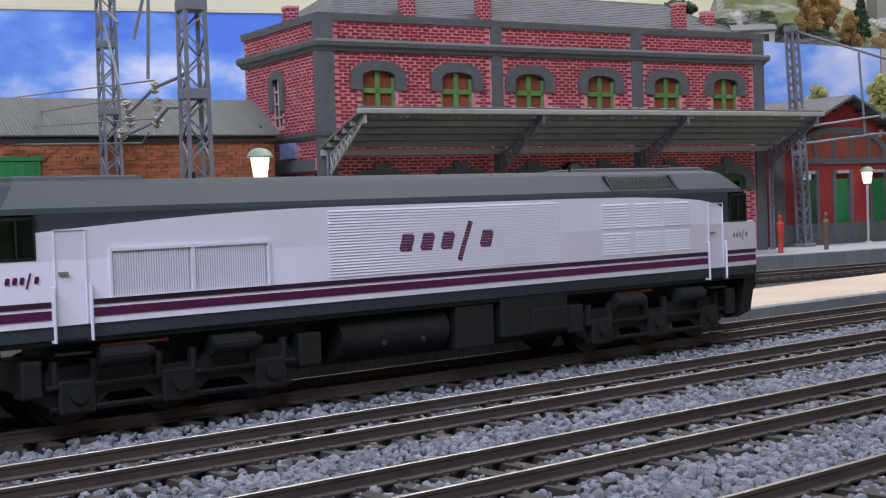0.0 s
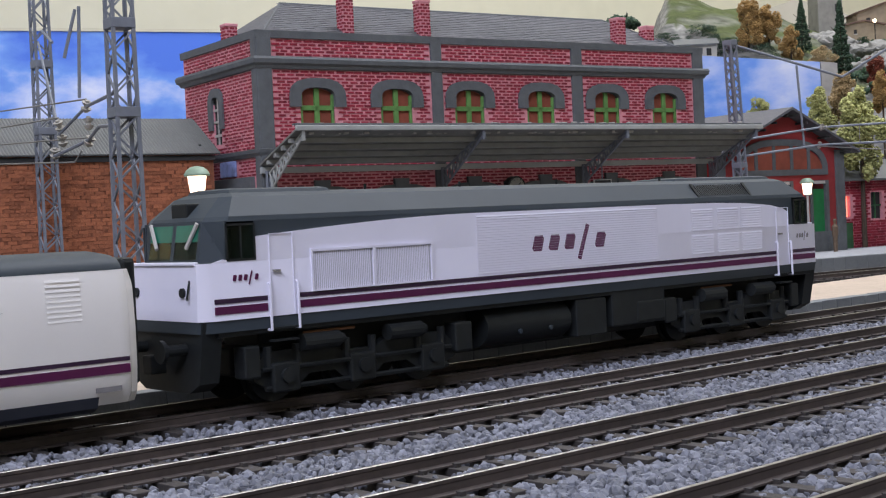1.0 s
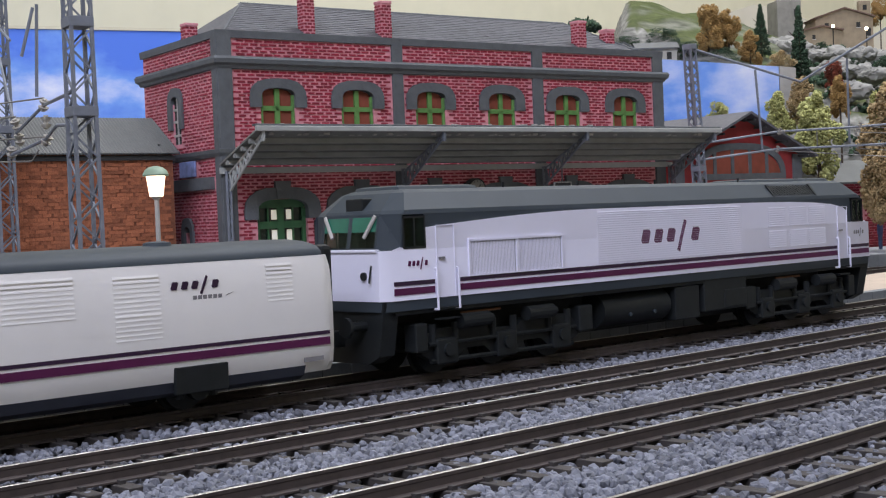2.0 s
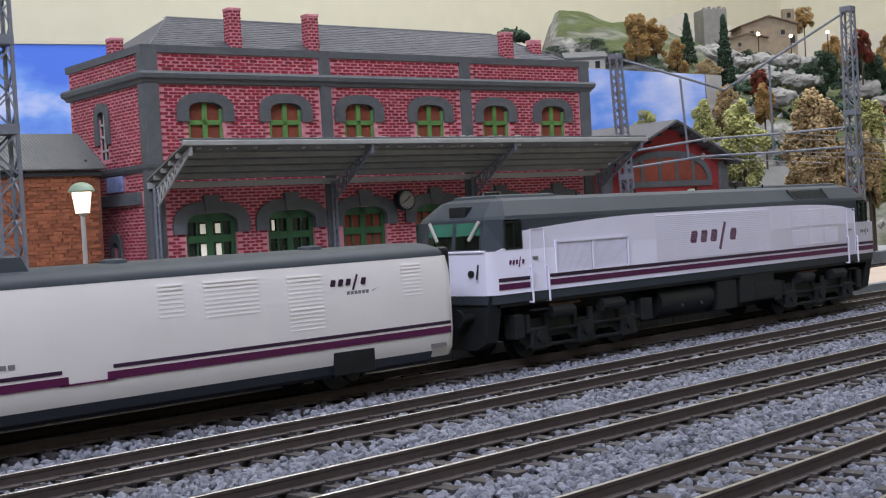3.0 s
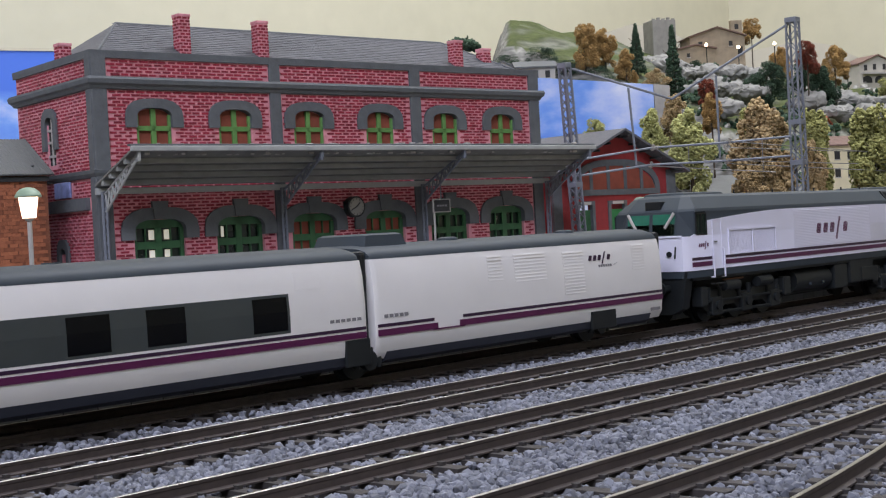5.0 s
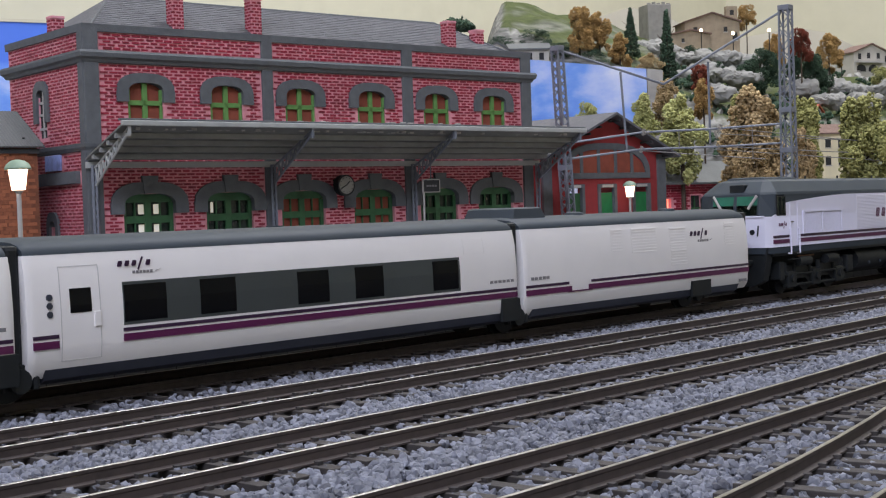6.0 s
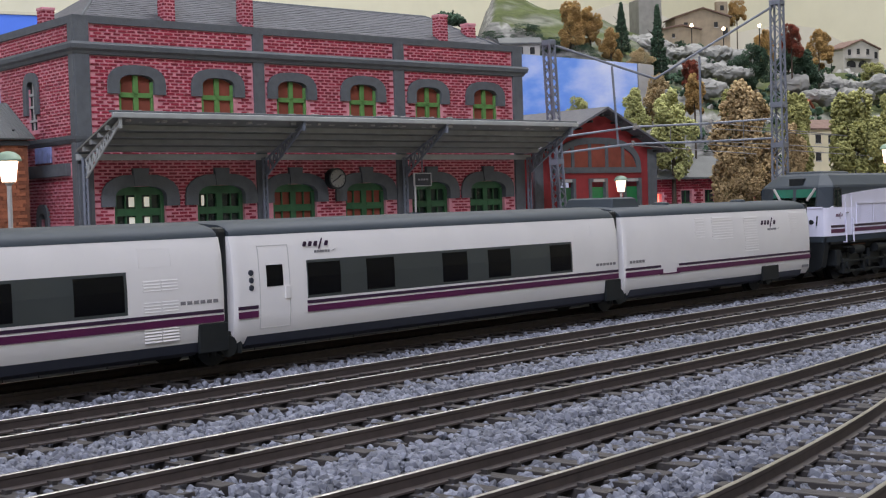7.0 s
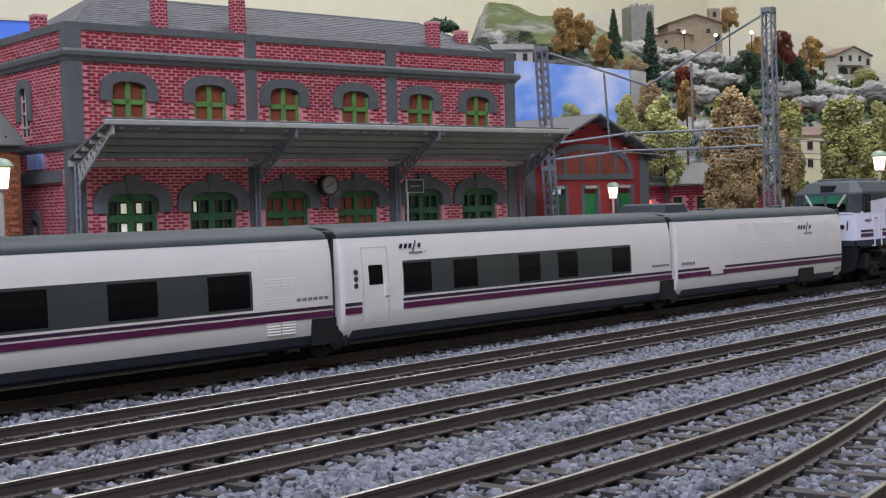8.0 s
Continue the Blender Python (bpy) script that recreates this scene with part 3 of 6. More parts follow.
        part("head_light", box(B(), min(s * (HX - 11), s * (HX - 4.2)), max(s * (HX - 11), s * (HX - 4.2)), -3.2, 3.2, 40.4, 43.6, 0.4), M_dark, root, "dark headlight box on the roof front")
        bm = B()
        prism(bm, ((-15.6, 19), (15.6, 19), (13, 6), (9, 4), (-9, 4), (-13, 6)), 0, s * (HX - 4), s * (HX + 2.6))
        part("apron", bm, M_dark, root, "dark grey front apron")
        bm = B()
        box(bm, min(s * (HX + 4), s * (HX + 9)), max(s * (HX + 4), s * (HX + 9)), -2, 2, 8, 12, 0.4)
        part("coupler", bm, M_dark, root)
    part("keel", box(B(), -HX + 22, HX - 22, -7, 7, 4.5, 15.5, 0.4), M_dark, root, "dark underframe centre beam")
    part("chassis", box(B(), -HX + 2, HX - 2, -15.8, 15.8, 15.4, 19.2, 0.3), M_dark, root, "dark grey chassis beam")
    for s in (-1, 1):
        bm = B()
        prism(bm, [(s * 8 + 6.6 * math.cos(radians(a)) * 1.0, 10.6 + 5.2 * math.sin(radians(a))) for a in range(0, 360, 24)], 0, -31, -1.2)
        bmesh.ops.translate(bm, vec=(0, s * 0.6, 0), verts=bm.verts)
        part("fuel_tank", bm, M_dark, root, "dark rounded fuel tank", True)
        part("battery_box", box(B(), 0.4, 12, min(s * 8, s * 15.6), max(s * 8, s * 15.6), 5.6, 15.2, 0.3), M_dark, root)
        part("air_box", box(B(), 14, 36, min(s * 8, s * 16), max(s * 8, s * 16), 7, 17.2, 0.4), M_dark, root)
        part("air_box", box(B(), 24, 35.6, min(s * 15, s * 16.3), max(s * 15, s * 16.3), 7.6, 13.0, 0.3), M_dark, root)
        for i in range(3):
            part("small_valve", rod(B(), (-20 + i * 11, s * 14.8, 9), (-20 + i * 11, s * 15.4, 9), 0.6, 8), M_grey, root)
    for c in (-70, 70):
        bogie = part("bogie", box(B(), c - 30, c + 30, -6, 6, 6, 12, 0.5), M_dark, root, "dark six-wheel bogie")
        for k in (-21, 0, 21):
            wheelset(bogie, c + k, 6.0)
        for s in (-1, 1):
            bm = B()
            prism(bm, ((c - 29, 8.2), (c - 25, 11.2), (c - 8, 11.4), (c - 5, 9.6), (c + 5, 9.6), (c + 8, 11.4), (c + 25, 11.2), (c + 29, 8.2), (c + 29, 5.2), (c + 25, 3.4), (c + 17, 3.4), (c + 14, 5.6), (c + 7, 5.6), (c + 4, 3.2), (c - 4, 3.2), (c - 7, 5.6), (c - 14, 5.6), (c - 17, 3.4), (c - 25, 3.4), (c - 29, 5.2)), 1, s * 11.2, s * 13.6)
            part("side_beam", bm, M_dark, bogie)
            for k in (-21, 0, 21):
                bm = B()
                box(bm, c + k - 3.6, c + k + 3.6, min(s * 12, s * 15.2), max(s * 12, s * 15.2), 2.4, 8.8, 0.5)
                rod(bm, (c + k, s * 15, 6), (c + k, s * 16, 6), 1.6, 12)
                rod(bm, (c + k - 3.8, s * 13.6, 8), (c + k - 3.8, s * 13.6, 12.4), 1.0, 8)
                rod(bm, (c + k + 3.8, s * 13.6, 8), (c + k + 3.8, s * 13.6, 12.4), 1.0, 8)
                part("axle_box", bm, M_dark, bogie)
            for k in (-12, 12):
                bm = B()
                rod(bm, (c + k - 5, s * 15.2, 12.6), (c + k + 5, s * 15.2, 12.6), 1.9, 14)
                rod(bm, (c + k + 5, s * 15.2, 12.6), (c + k + 6.5, s * 15.2, 12.6), 1.1, 10)
                part("brake_cylinder", bm, M_dark, bogie)
            part("tie_bar", rod(B(), (c - 27, s * 14.6, 7.6), (c + 27, s * 14.6, 7.6), 0.5, 6), M_dark, bogie)
            part("brake_rod", rod(B(), (c - 26, s * 14.2, 3.4), (c + 26, s * 14.2, 3.2), 0.6, 6), M_dark, bogie)
            part("sand_box", box(B(), c - 33.5, c - 28, min(s * 11, s * 15.4), max(s * 11, s * 15.4), 6, 13, 0.5), M_dark, bogie)
            part("sand_box", box(B(), c + 28, c + 33.5, min(s * 11, s * 15.4), max(s * 11, s * 15.4), 6, 13, 0.5), M_dark, bogie)
            bm = B()
            rod(bm, (c - 16, s * 14.8, 14.6), (c - 2, s * 14.8, 14.6), 0.35, 6)
            part("pipe", bm, M_copper, bogie, "copper pipe")
    return root


def section(hw_scale=1.0):
    return [(-14.8, 5.0), (-16.2, 7.0), (-16.8, 12.0), (-16.8, 20.0), (-16.3, 27.0), (-15.4, 31.0), (15.4, 31.0), (16.3, 27.0), (16.8, 20.0), (16.8, 12.0), (16.2, 7.0), (14.8, 5.0)]


ROOFS = [(-15.45, 31.0), (-15.2, 32.0), (-13.8, 33.3), (-11.0, 34.2), (-5, 34.7), (5, 34.7), (11.0, 34.2), (13.8, 33.3), (15.2, 32.0), (15.45, 31.0)]


def coach_shell(name, label, length, group):
    """A low articulated coach: local x runs from 0 at its front end back to -length."""
    root = thing(name, label, "railway coach", group=group)
    bm = B()
    rings = []
    for xx, k in ((0, 0.975), (-0.8, 0.995), (-2, 1.0), (-length + 2, 1.0), (-length + 0.8, 0.995), (-length, 0.975)):
        rings.append([(xx, y * k, z) for y, z in section()])
    loft(bm, rings)
    body = part("body", bm, M_cream, root, "off-white lacquered coach body", True)
    bm = B()
    loft(bm, [[(xx, y * k, 31 + (z - 31) * q) for y, z in ROOFS] for xx, k, q in ((-0.4, 0.97, 0.85), (-2.5, 1.0, 1.0), (-length + 2.5, 1.0, 1.0), (-length + 0.4, 0.97, 0.85))])
    roof = part("roof", bm, M_grey, root, "slate grey rounded roof", True)
    bm = B()
    loft(bm, [[(xx, y, z) for y, z in ((-13.5, 3.6), (-15.2, 4.6), (-16.1, 6.9), (16.1, 6.9), (15.2, 4.6), (13.5, 3.6))] for xx in (-7, -length + 4)])
    part("skirt", bm, M_skirt, root, "dark blue-grey skirt", True)
    bm = box(B(), -0.2, 3.2, -14.4, 14.4, 8, 33.2, 1.0)
    part("gangway", bm, M_dark, root, "dark gangway bellows")
    return root, body, roof


def side_y(z):
    """Half width of the coach side at height z."""
    for (y0, z0), (y1, z1) in (((16.2, 7.0), (16.8, 12.0)), ((16.8, 12.0), (16.8, 20.0)), ((16.8, 20.0), (16.3, 27.0)), ((16.3, 27.0), (15.4, 31.0))):
        if z <= z1:
            return y0 + (y1 - y0) * (z - z0) / (z1 - z0)
    return 15.4


def skin(bm, x0, x1, z0, z1, out, s):
    """A thin plate that follows the coach side."""
    zs = [z0] + [z for z in (12.0, 20.0, 27.0) if z0 < z < z1] + [z1]
    loft(bm, [[(x0, s * (side_y(z) - 0.3), z), (x0, s * (side_y(z) + out), z), (x1, s * (side_y(z) + out), z), (x1, s * (side_y(z) - 0.3), z)] for z in zs])
    return bm


def outline(x0, x1, z0, z1, s, w=0.22, out=0.07):
    """A fine raised line round a door or a flap."""
    bm = B()
    for a, b, p, q in ((x0, x0 + w, z0, z1), (x1 - w, x1, z0, z1), (x0, x1, z1 - w, z1), (x0, x1, z0, z0 + w)):
        skin(bm, a, b, p, q, out, s)
    return bm


def side_bars(root, body, spans, dark=True):
    for s in (-1, 1):
        a, b = min(s * 16.78, s * 16.94), max(s * 16.78, s * 16.94)
        for z0, z1, m, lab in ((13.3, 14.1, M_navy, "thin dark stripe"), (11.2, 12.8, M_purple, "broad purple stripe")):
            bm = B()
            for p, q in spans:
                box(bm, p, q, a, b, z0, z1)
            part("stripe", bm, m, body, lab)


def coach_wheels(root, xx):
    bogie = part("wheel_unit", box(B(), xx - 7, xx + 7, -14, 14, 5, 9, 0.6), M_dark, root, "dark single-axle running gear")
    wheelset(bogie, xx, 5.0)
    for s in (-1, 1):
        bm = B()
        rod(bm, (xx, s * 14, 5), (xx, s * 15.8, 5), 2.6, 14)
        box(bm, xx - 5.5, xx + 5.5, min(s * 13.5, s * 15), max(s * 13.5, s * 15), 6, 8.4, 0.4)
        rod(bm, (xx - 4, s * 14.4, 3), (xx - 4, s * 14.4, 9), 1.0, 8)
        rod(bm, (xx + 4, s * 14.4, 3), (xx + 4, s * 14.4, 9), 1.0, 8)
        part("axle_box", bm, M_dark, bogie)


def notch(body, root, p, q, z1):
    """The dark wheel opening at the foot of a side."""
    for s in (-1, 1):
        part("wheel_opening", box(B(), p, q, min(s * 16.0, s * 17.0), max(s * 16.0, s * 17.0), 4.2, z1, 0.2), M_dark, root, "dark wheel opening")


def vents(body, p, q, z0, z1, step, s=-1):
    bm = B()
    z = z0
    while z < z1:
        y = s * (16.75 if z < 21 else 16.75 - (z - 20) * 0.072)
        prism(bm, ((y, z), (y + s * 0.15, z), (y - s * 0.03, z + step * 0.55)), 0, p, q)
        z += step
    part("vent", bm, M_cream, body, "white louvred vent")


def coach(kind):
    root, body, roof = coach_shell("coach", "off-white low coach with dark window band and purple stripe", 163.0, "coaches")
    if kind == 0:
        band, wins, door = (-139.4, -26.1), ((-139.4, -127.4), (-118.4, -107.2), (-88.1, -76.8), (-68.0, -56.9), (-37.9, -26.6)), -150.2
    else:
        band, wins, door = (-145, -27.5), ((-141, -127), (-121, -109), (-98, -84), (-69.5, -55.5), (-41.5, -28)), -152
    side_bars(root, body, ((-162, door - 5.6), (door + 5.6 + 5, -0.6)) if kind == 0 else ((-162, -0.6),))
    for s in (-1, 1):
        strip_ = part("window_band", skin(B(), band[0], band[1], 14.7, 24.2, 0.05, s), M_band, body, "dark grey window band")
        for p, q in wins:
            part("window", skin(B(), p + 0.3, q - 0.3, 15.4, 23.5, 0.11, s), M_blackglass, strip_, "black reflecting window")
        if kind == 0:
            leaf = part("door", outline(door - 5.0, door + 5.0, 8.2, 28.4, s), M_seam, body, "white flush door with a fine outline")
            part("door_window", skin(B(), door - 2.6, door + 2.7, 18.4, 23.6, 0.1, s), M_blackglass, leaf, "small dark door window")
            bm = B()
            box(bm, door + 3.2, door + 5.0, min(s * 16.7, s * 17.1), max(s * 16.7, s * 17.1), 15.0, 18.4, 0.2)
            part("door_handle", bm, M_cream, leaf)
            # dark round pictograms beside the door, not lamps
            bm = B()
            for z in (22.0, 20.2, 18.4):
                rod(bm, (door - 7.6, s * 16.5, z), (door - 7.6, s * 17.0, z), 0.72, 12)
            part("lamp_cluster", bm, M_skirt, body, "dark round signs in a column")
            logo(body, M_navy, -140.4, 27.6, 1.25, s * 16.4, s < 0)
        else:
            if s < 0:
                for p in (-23.2, -18.2):
                    vents(body, p, p + 4.6, 19.6, 22.0, 0.7)
                    vents(body, p, p + 4.6, 14.8, 17.4, 0.7)
                    vents(body, p, p + 4.6, 8.0, 13.2, 0.7)
        bm = B()
        for i in range(6):
            box(bm, -13 + i * 1.9, -11.6 + i * 1.9, min(s * 16.7, s * 16.88), max(s * 16.7, s * 16.88), 15.8, 16.6)
        part("small_print", bm, M_printgrey, body)
        part("panel_line", outline(-24, -15, 24.8, 29.2, s, 0.18, 0.05), M_cream, body, "faint raised flap")
    notch(body, root, -8.0, 0.6, 11.0)
    coach_wheels(root, 1.5)
    bm = B()
    rod(bm, (-80, 0, 34.4), (-80, 0, 35.0), 2.2, 12)
    part("roof_vent", bm, M_grey, roof)
    return root


def van():
    root, body, roof = coach_shell("generator_van", "off-white generator van with louvres and purple stripes", 135.5, "")
    for s in (-1, 1):
        a, b = min(s * 16.78, s * 16.94), max(s * 16.78, s * 16.94)
        bm = B()
        box(bm, -135, -113.4, a, b, 13.3, 14.1)
        box(bm, -101.5, -0.5, a, b, 13.3, 14.1)
        part("stripe", bm, M_navy, body, "thin dark stripe")
        bm = B()
        box(bm, -135, -112, a, b, 11.0, 12.7)
        box(bm, -103, -0.5, a, b, 11.0, 12.7)
        box(bm, -114, -101, a, b, 10.8, 11.2)
        part("stripe", bm, M_purple, body, "broad purple stripe")
        logo(body, M_navy, -41, 25.6, 1.65, s * 16.5, s < 0)
        bm = B()
        for i in range(5):
            box(bm, -132.5 + i * 1.9, -131.1 + i * 1.9, a, b, 15.6, 16.5)
        part("small_print", bm, M_printgrey, body)
        part("small_print", box(B(), -8, -2.5, a, b, 7.6, 8.6), M_printgrey, body)
        for p, q, z0, z1 in ((-89.5, -83, 22.5, 29.4), (-77.5, -62.5, 21.5, 29.4), (-54, -43.5, 16.2, 29.2), (-17, -10, 21.7, 29.4)):
            vents(body, p, q, z0, z1, 0.95, s)
    notch(body, root, -41, -28, 9.8)
    coach_wheels(root, -34.5)
    bm = B()
    loft(bm, [[(x, y, z) for x, y in plan(8 - d, 10 - d * 0.6, 0.4, 1)] for z, d in ((34.2, 0), (37.2, 1.2), (37.7, 2.5))])
    bmesh.ops.translate(bm, vec=(-123.5, 0, 0), verts=bm.verts)
    part("roof_pod", bm, M_grey, roof, "grey raised roof equipment", True)
    for xx in (-92, -36):
        bm = B()
        loft(bm, [[(xx + 3.2 * k * math.cos(radians(a)), 3.2 * k * math.sin(radians(a)) - 4, z) for a in range(0, 360, 20)] for z, k in ((34.4, 1), (35.3, 0.9), (35.6, 0.5))])
        part("roof_vent", bm, M_grey, roof, "round grey roof vent", True)
    bm = B()
    loft(bm, [[(xx, y * k, z) for y, z in section()] for xx, k in ((0.05, 0.975), (2.0, 0.90))])
    part("end_wall", bm, M_cream, root, "rounded white end")
    return root


LOCO = locomotive()
# short cabs: both ends drawn in beyond the doors
for piece in LOCO.children_recursive:
    if piece.name.split(".")[0] != "wheel":
        for v in piece.data.vertices:
            if abs(v.co.x) > 0.097:
                v.co.x = math.copysign(0.097 + (abs(v.co.x) - 0.097) * 0.72, v.co.x)
VAN = van()
COACHES = [coach(0), coach(1), coach(1)]


# ---- station ----
def holed(bm, u0, u1, z0, z1, v0, v1, holes):
    """A wall along u with rectangular openings cut through it, as one skin."""
    us = sorted({u0, u1, *[h[0] for h in holes], *[h[1] for h in holes]})
    zs = sorted({z0, z1, *[max(z0, h[2]) for h in holes], *[h[3] for h in holes]})
    solid = {}
    for i in range(len(us) - 1):
        for j in range(len(zs) - 1):
            cu, cz = (us[i] + us[i + 1]) / 2, (zs[j] + zs[j + 1]) / 2
            solid[i, j] = not any(h[0] < cu < h[1] and h[2] < cz < h[3] for h in holes)
    vert = {}

    def at(i, j, k):
        if (i, j, k) not in vert:
            vert[i, j, k] = bm.verts.new((us[i], v1 if k else v0, zs[j]))
        return vert[i, j, k]
    for (i, j), full in solid.items():
        if not full:
            continue
        bm.faces.new((at(i, j, 0), at(i + 1, j, 0), at(i + 1, j + 1, 0), at(i, j + 1, 0)))
        bm.faces.new((at(i, j + 1, 1), at(i + 1, j + 1, 1), at(i + 1, j, 1), at(i, j, 1)))
        for di, dj, a, b in ((-1, 0, (i, j), (i, j + 1)), (1, 0, (i + 1, j), (i + 1, j + 1)), (0, -1, (i, j), (i + 1, j)), (0, 1, (i, j + 1), (i + 1, j + 1))):
            if not solid.get((i + di, j + dj), False):
                bm.faces.new((at(*a, 0), at(*b, 0), at(*b, 1), at(*a, 1)))
    return bm


def arch_ring(c, wi, wo, zs, rise_i, rise_o, leg, n=10):
    """Outline of a flat-arched surround: inner half width wi, outer wo, springing height zs, and legs down by leg."""
    def turn(k, w, r):
        a = math.pi * k / n
        return (c + w * math.copysign(abs(math.cos(a)) ** 0.72, math.cos(a)), zs + r * max(0.0, math.sin(a)) ** 0.9)
    inner = [turn(k, wi, rise_i) for k in range(n + 1)]
    outer = [turn(k, wo, rise_o) for k in range(n, -1, -1)]
    return [(c + wi, zs - leg)] + inner + [(c - wi, zs - leg), (c - wo, zs - leg)] + outer + [(c + wo, zs - leg)]


BRICK = finish(box(B(), -1.95, 1.95, -0.35, 0.6, -0.46, 0.46))
BRICK.materials.append(M_brickpart)


def brick_field(parent, u0, u1, z0, z1, face, skips, seed, single=0, pitch=5.0, course=1.63, w=3.9, h=0.92, material=None, swap=False, rough=1.0):
    """Running-bond bricks standing proud of a wall face at v = face; the first ones are pieces of their own, the rest one mesh."""
    rng = random.Random(seed)
    verts, quads = [], []
    row = 0
    z = z0 + course / 2
    while z < z1 - h / 2:
        u = u0 + (pitch / 2 if row % 2 else 0) + w / 2
        while u < u1 - w / 2 + 0.4:
            if not any(a - w * 0.4 < u < b + w * 0.4 and c - h * 0.4 < z < d + h * 0.4 for a, b, c, d in skips):
                du, dz, dv = rng.uniform(-0.3, 0.3) * rough, rng.uniform(-0.07, 0.07) * rough, rng.uniform(-0.08, 0.1) * rough
                if single > 0 and not swap and z > 77:
                    o = new("brick", BRICK)
                    o.parent = parent
                    o.matrix_basis = mm(u + du, face - 0.02 + dv, z + dz)
                    single -= 1
                else:
                    hw, hh = w / 2 + rng.uniform(-0.3, 0.25), h / 2 + rng.uniform(-0.06, 0.08)
                    f0, f1 = face - 0.35 - dv, face + 0.6
                    n = len(verts)
                    for y in (f0, f1):
                        for a, b in ((-hw, -hh), (hw, -hh), (hw, hh), (-hw, hh)):
                            verts.append(((u + du + a) * K, y * K, (z + dz + b) * K) if not swap else (y * K, (u + du + a) * K, (z + dz + b) * K))
                    quads += [(n, n + 1, n + 2, n + 3), (n, n + 4, n + 5, n + 1), (n + 1, n + 5, n + 6, n + 2), (n + 2, n + 6, n + 7, n + 3), (n + 3, n + 7, n + 4, n)]
            u += pitch
        z += course
        row += 1
    me = bpy.data.meshes.new("bricks")
    me.from_pydata(verts, [], quads)
    me.materials.append(material or M_brick)
    ob = new("brickwork", me)
    ob.parent = parent
    ob["kind"] = "stuff"
    return ob


WINS = (1.5, 46.6, 91.4, 138.1, 184.5, 228.0)
station = thing("station_building", "two-storey crimson brick station with grey stone trim", "station building", BX, BY, 0, BA)
U0, U1, DEP = -29.6, 257.4, 90.0
holes = [(c - 9.4, c + 9.4, 84, 104.2) for c in WINS] + [(c - 13.8, c + 13.8, 5, 50.2) for c in WINS]
front = part("wall", holed(B(), U0, U1, 4.0, 131, 0, 4, holes), M_mortar, station, "pink-jointed crimson brick front")
sideholes = [(45, 54, 80, 104), (37.5, 44.5, 5, 38)]
bm = holed(B(), 4.05, DEP, 4.0, 131, U0, U0 + 4, sideholes)
for v in bm.verts:
    v.co.x, v.co.y = v.co.y, v.co.x
side_wall = part("wall", bm, M_mortar, station, "pink-jointed crimson brick side")
bm = B()
box(bm, U1 - 4, U1, 4.05, DEP, 4, 131)
box(bm, U0 + 4, U1 - 4, DEP - 4, DEP, 4, 131)
part("wall", bm, M_mortar, station, "plain rear walls")
part("inner_floor", box(B(), U0 + 4, U1 - 4, 4.1, DEP - 4, 69, 71), M_inside, station)
part("ground_board", box(B(), U0 + 4, U1 - 4, 44, 46, 5, 69), M_inside, station)
# trim
for a, b in ((U0 - 0.8, -22.8), (67.8, 74.2), (159.7, 166.9), (250.5, U1 + 0.8)):
    part("pilaster", box(B(), a, b, -1.3, 1.0, 4.5, 131.2, 0.25), M_trim, station, "grey stone pilaster")
part("pilaster", box(B(), U0 - 1.3, U0 + 1.0, -0.5, 5.0, 4.5, 131.2, 0.25), M_trim, station, "grey corner pilaster")


def moulding(name, prof):
    """A moulding round front and side: prof is (out, z) points."""
    bm = B()
    ring_a = [(U1 + o, -o, z) for o, z in prof]
    ring_b = [(U0 - o, -o, z) for o, z in prof]
    ring_c = [(U0 - o, DEP + o, z) for o, z in prof]
    loft(bm, [ring_a, ring_b, ring_c])
    return part(name, bm, M_trim, station, "grey stone moulding")


moulding("cornice", ((-0.5, 112.6), (1.5, 113.0), (2.2, 114.4), (3.4, 115.4), (3.8, 117.4), (3.2, 118.6), (-0.5, 118.8)))
moulding("parapet_cap", ((-4.0, 127.4), (1.2, 127.6), (1.4, 131.2), (-4.0, 131.6)))
moulding("string_course", ((-0.5, 71.0), (1.2, 71.3), (2.2, 73.0), (2.4, 74.6), (-0.5, 75.2)))
part("plinth_band", box(B(), U0 - 2.6, U0 + 0.5, 9, 89, 56, 62, 0.3), M_trim, station)
part("wall_sign", box(B(), U0 - 1.4, U0 - 0.3, 28.5, 46.5, 63, 70.8, 0.2), mat("blue_white_sign_enamel", (0.25, 0.30, 0.55), 0.4, vary=0.5, scale=300), station, "small blue and white enamel sign")
skips = []
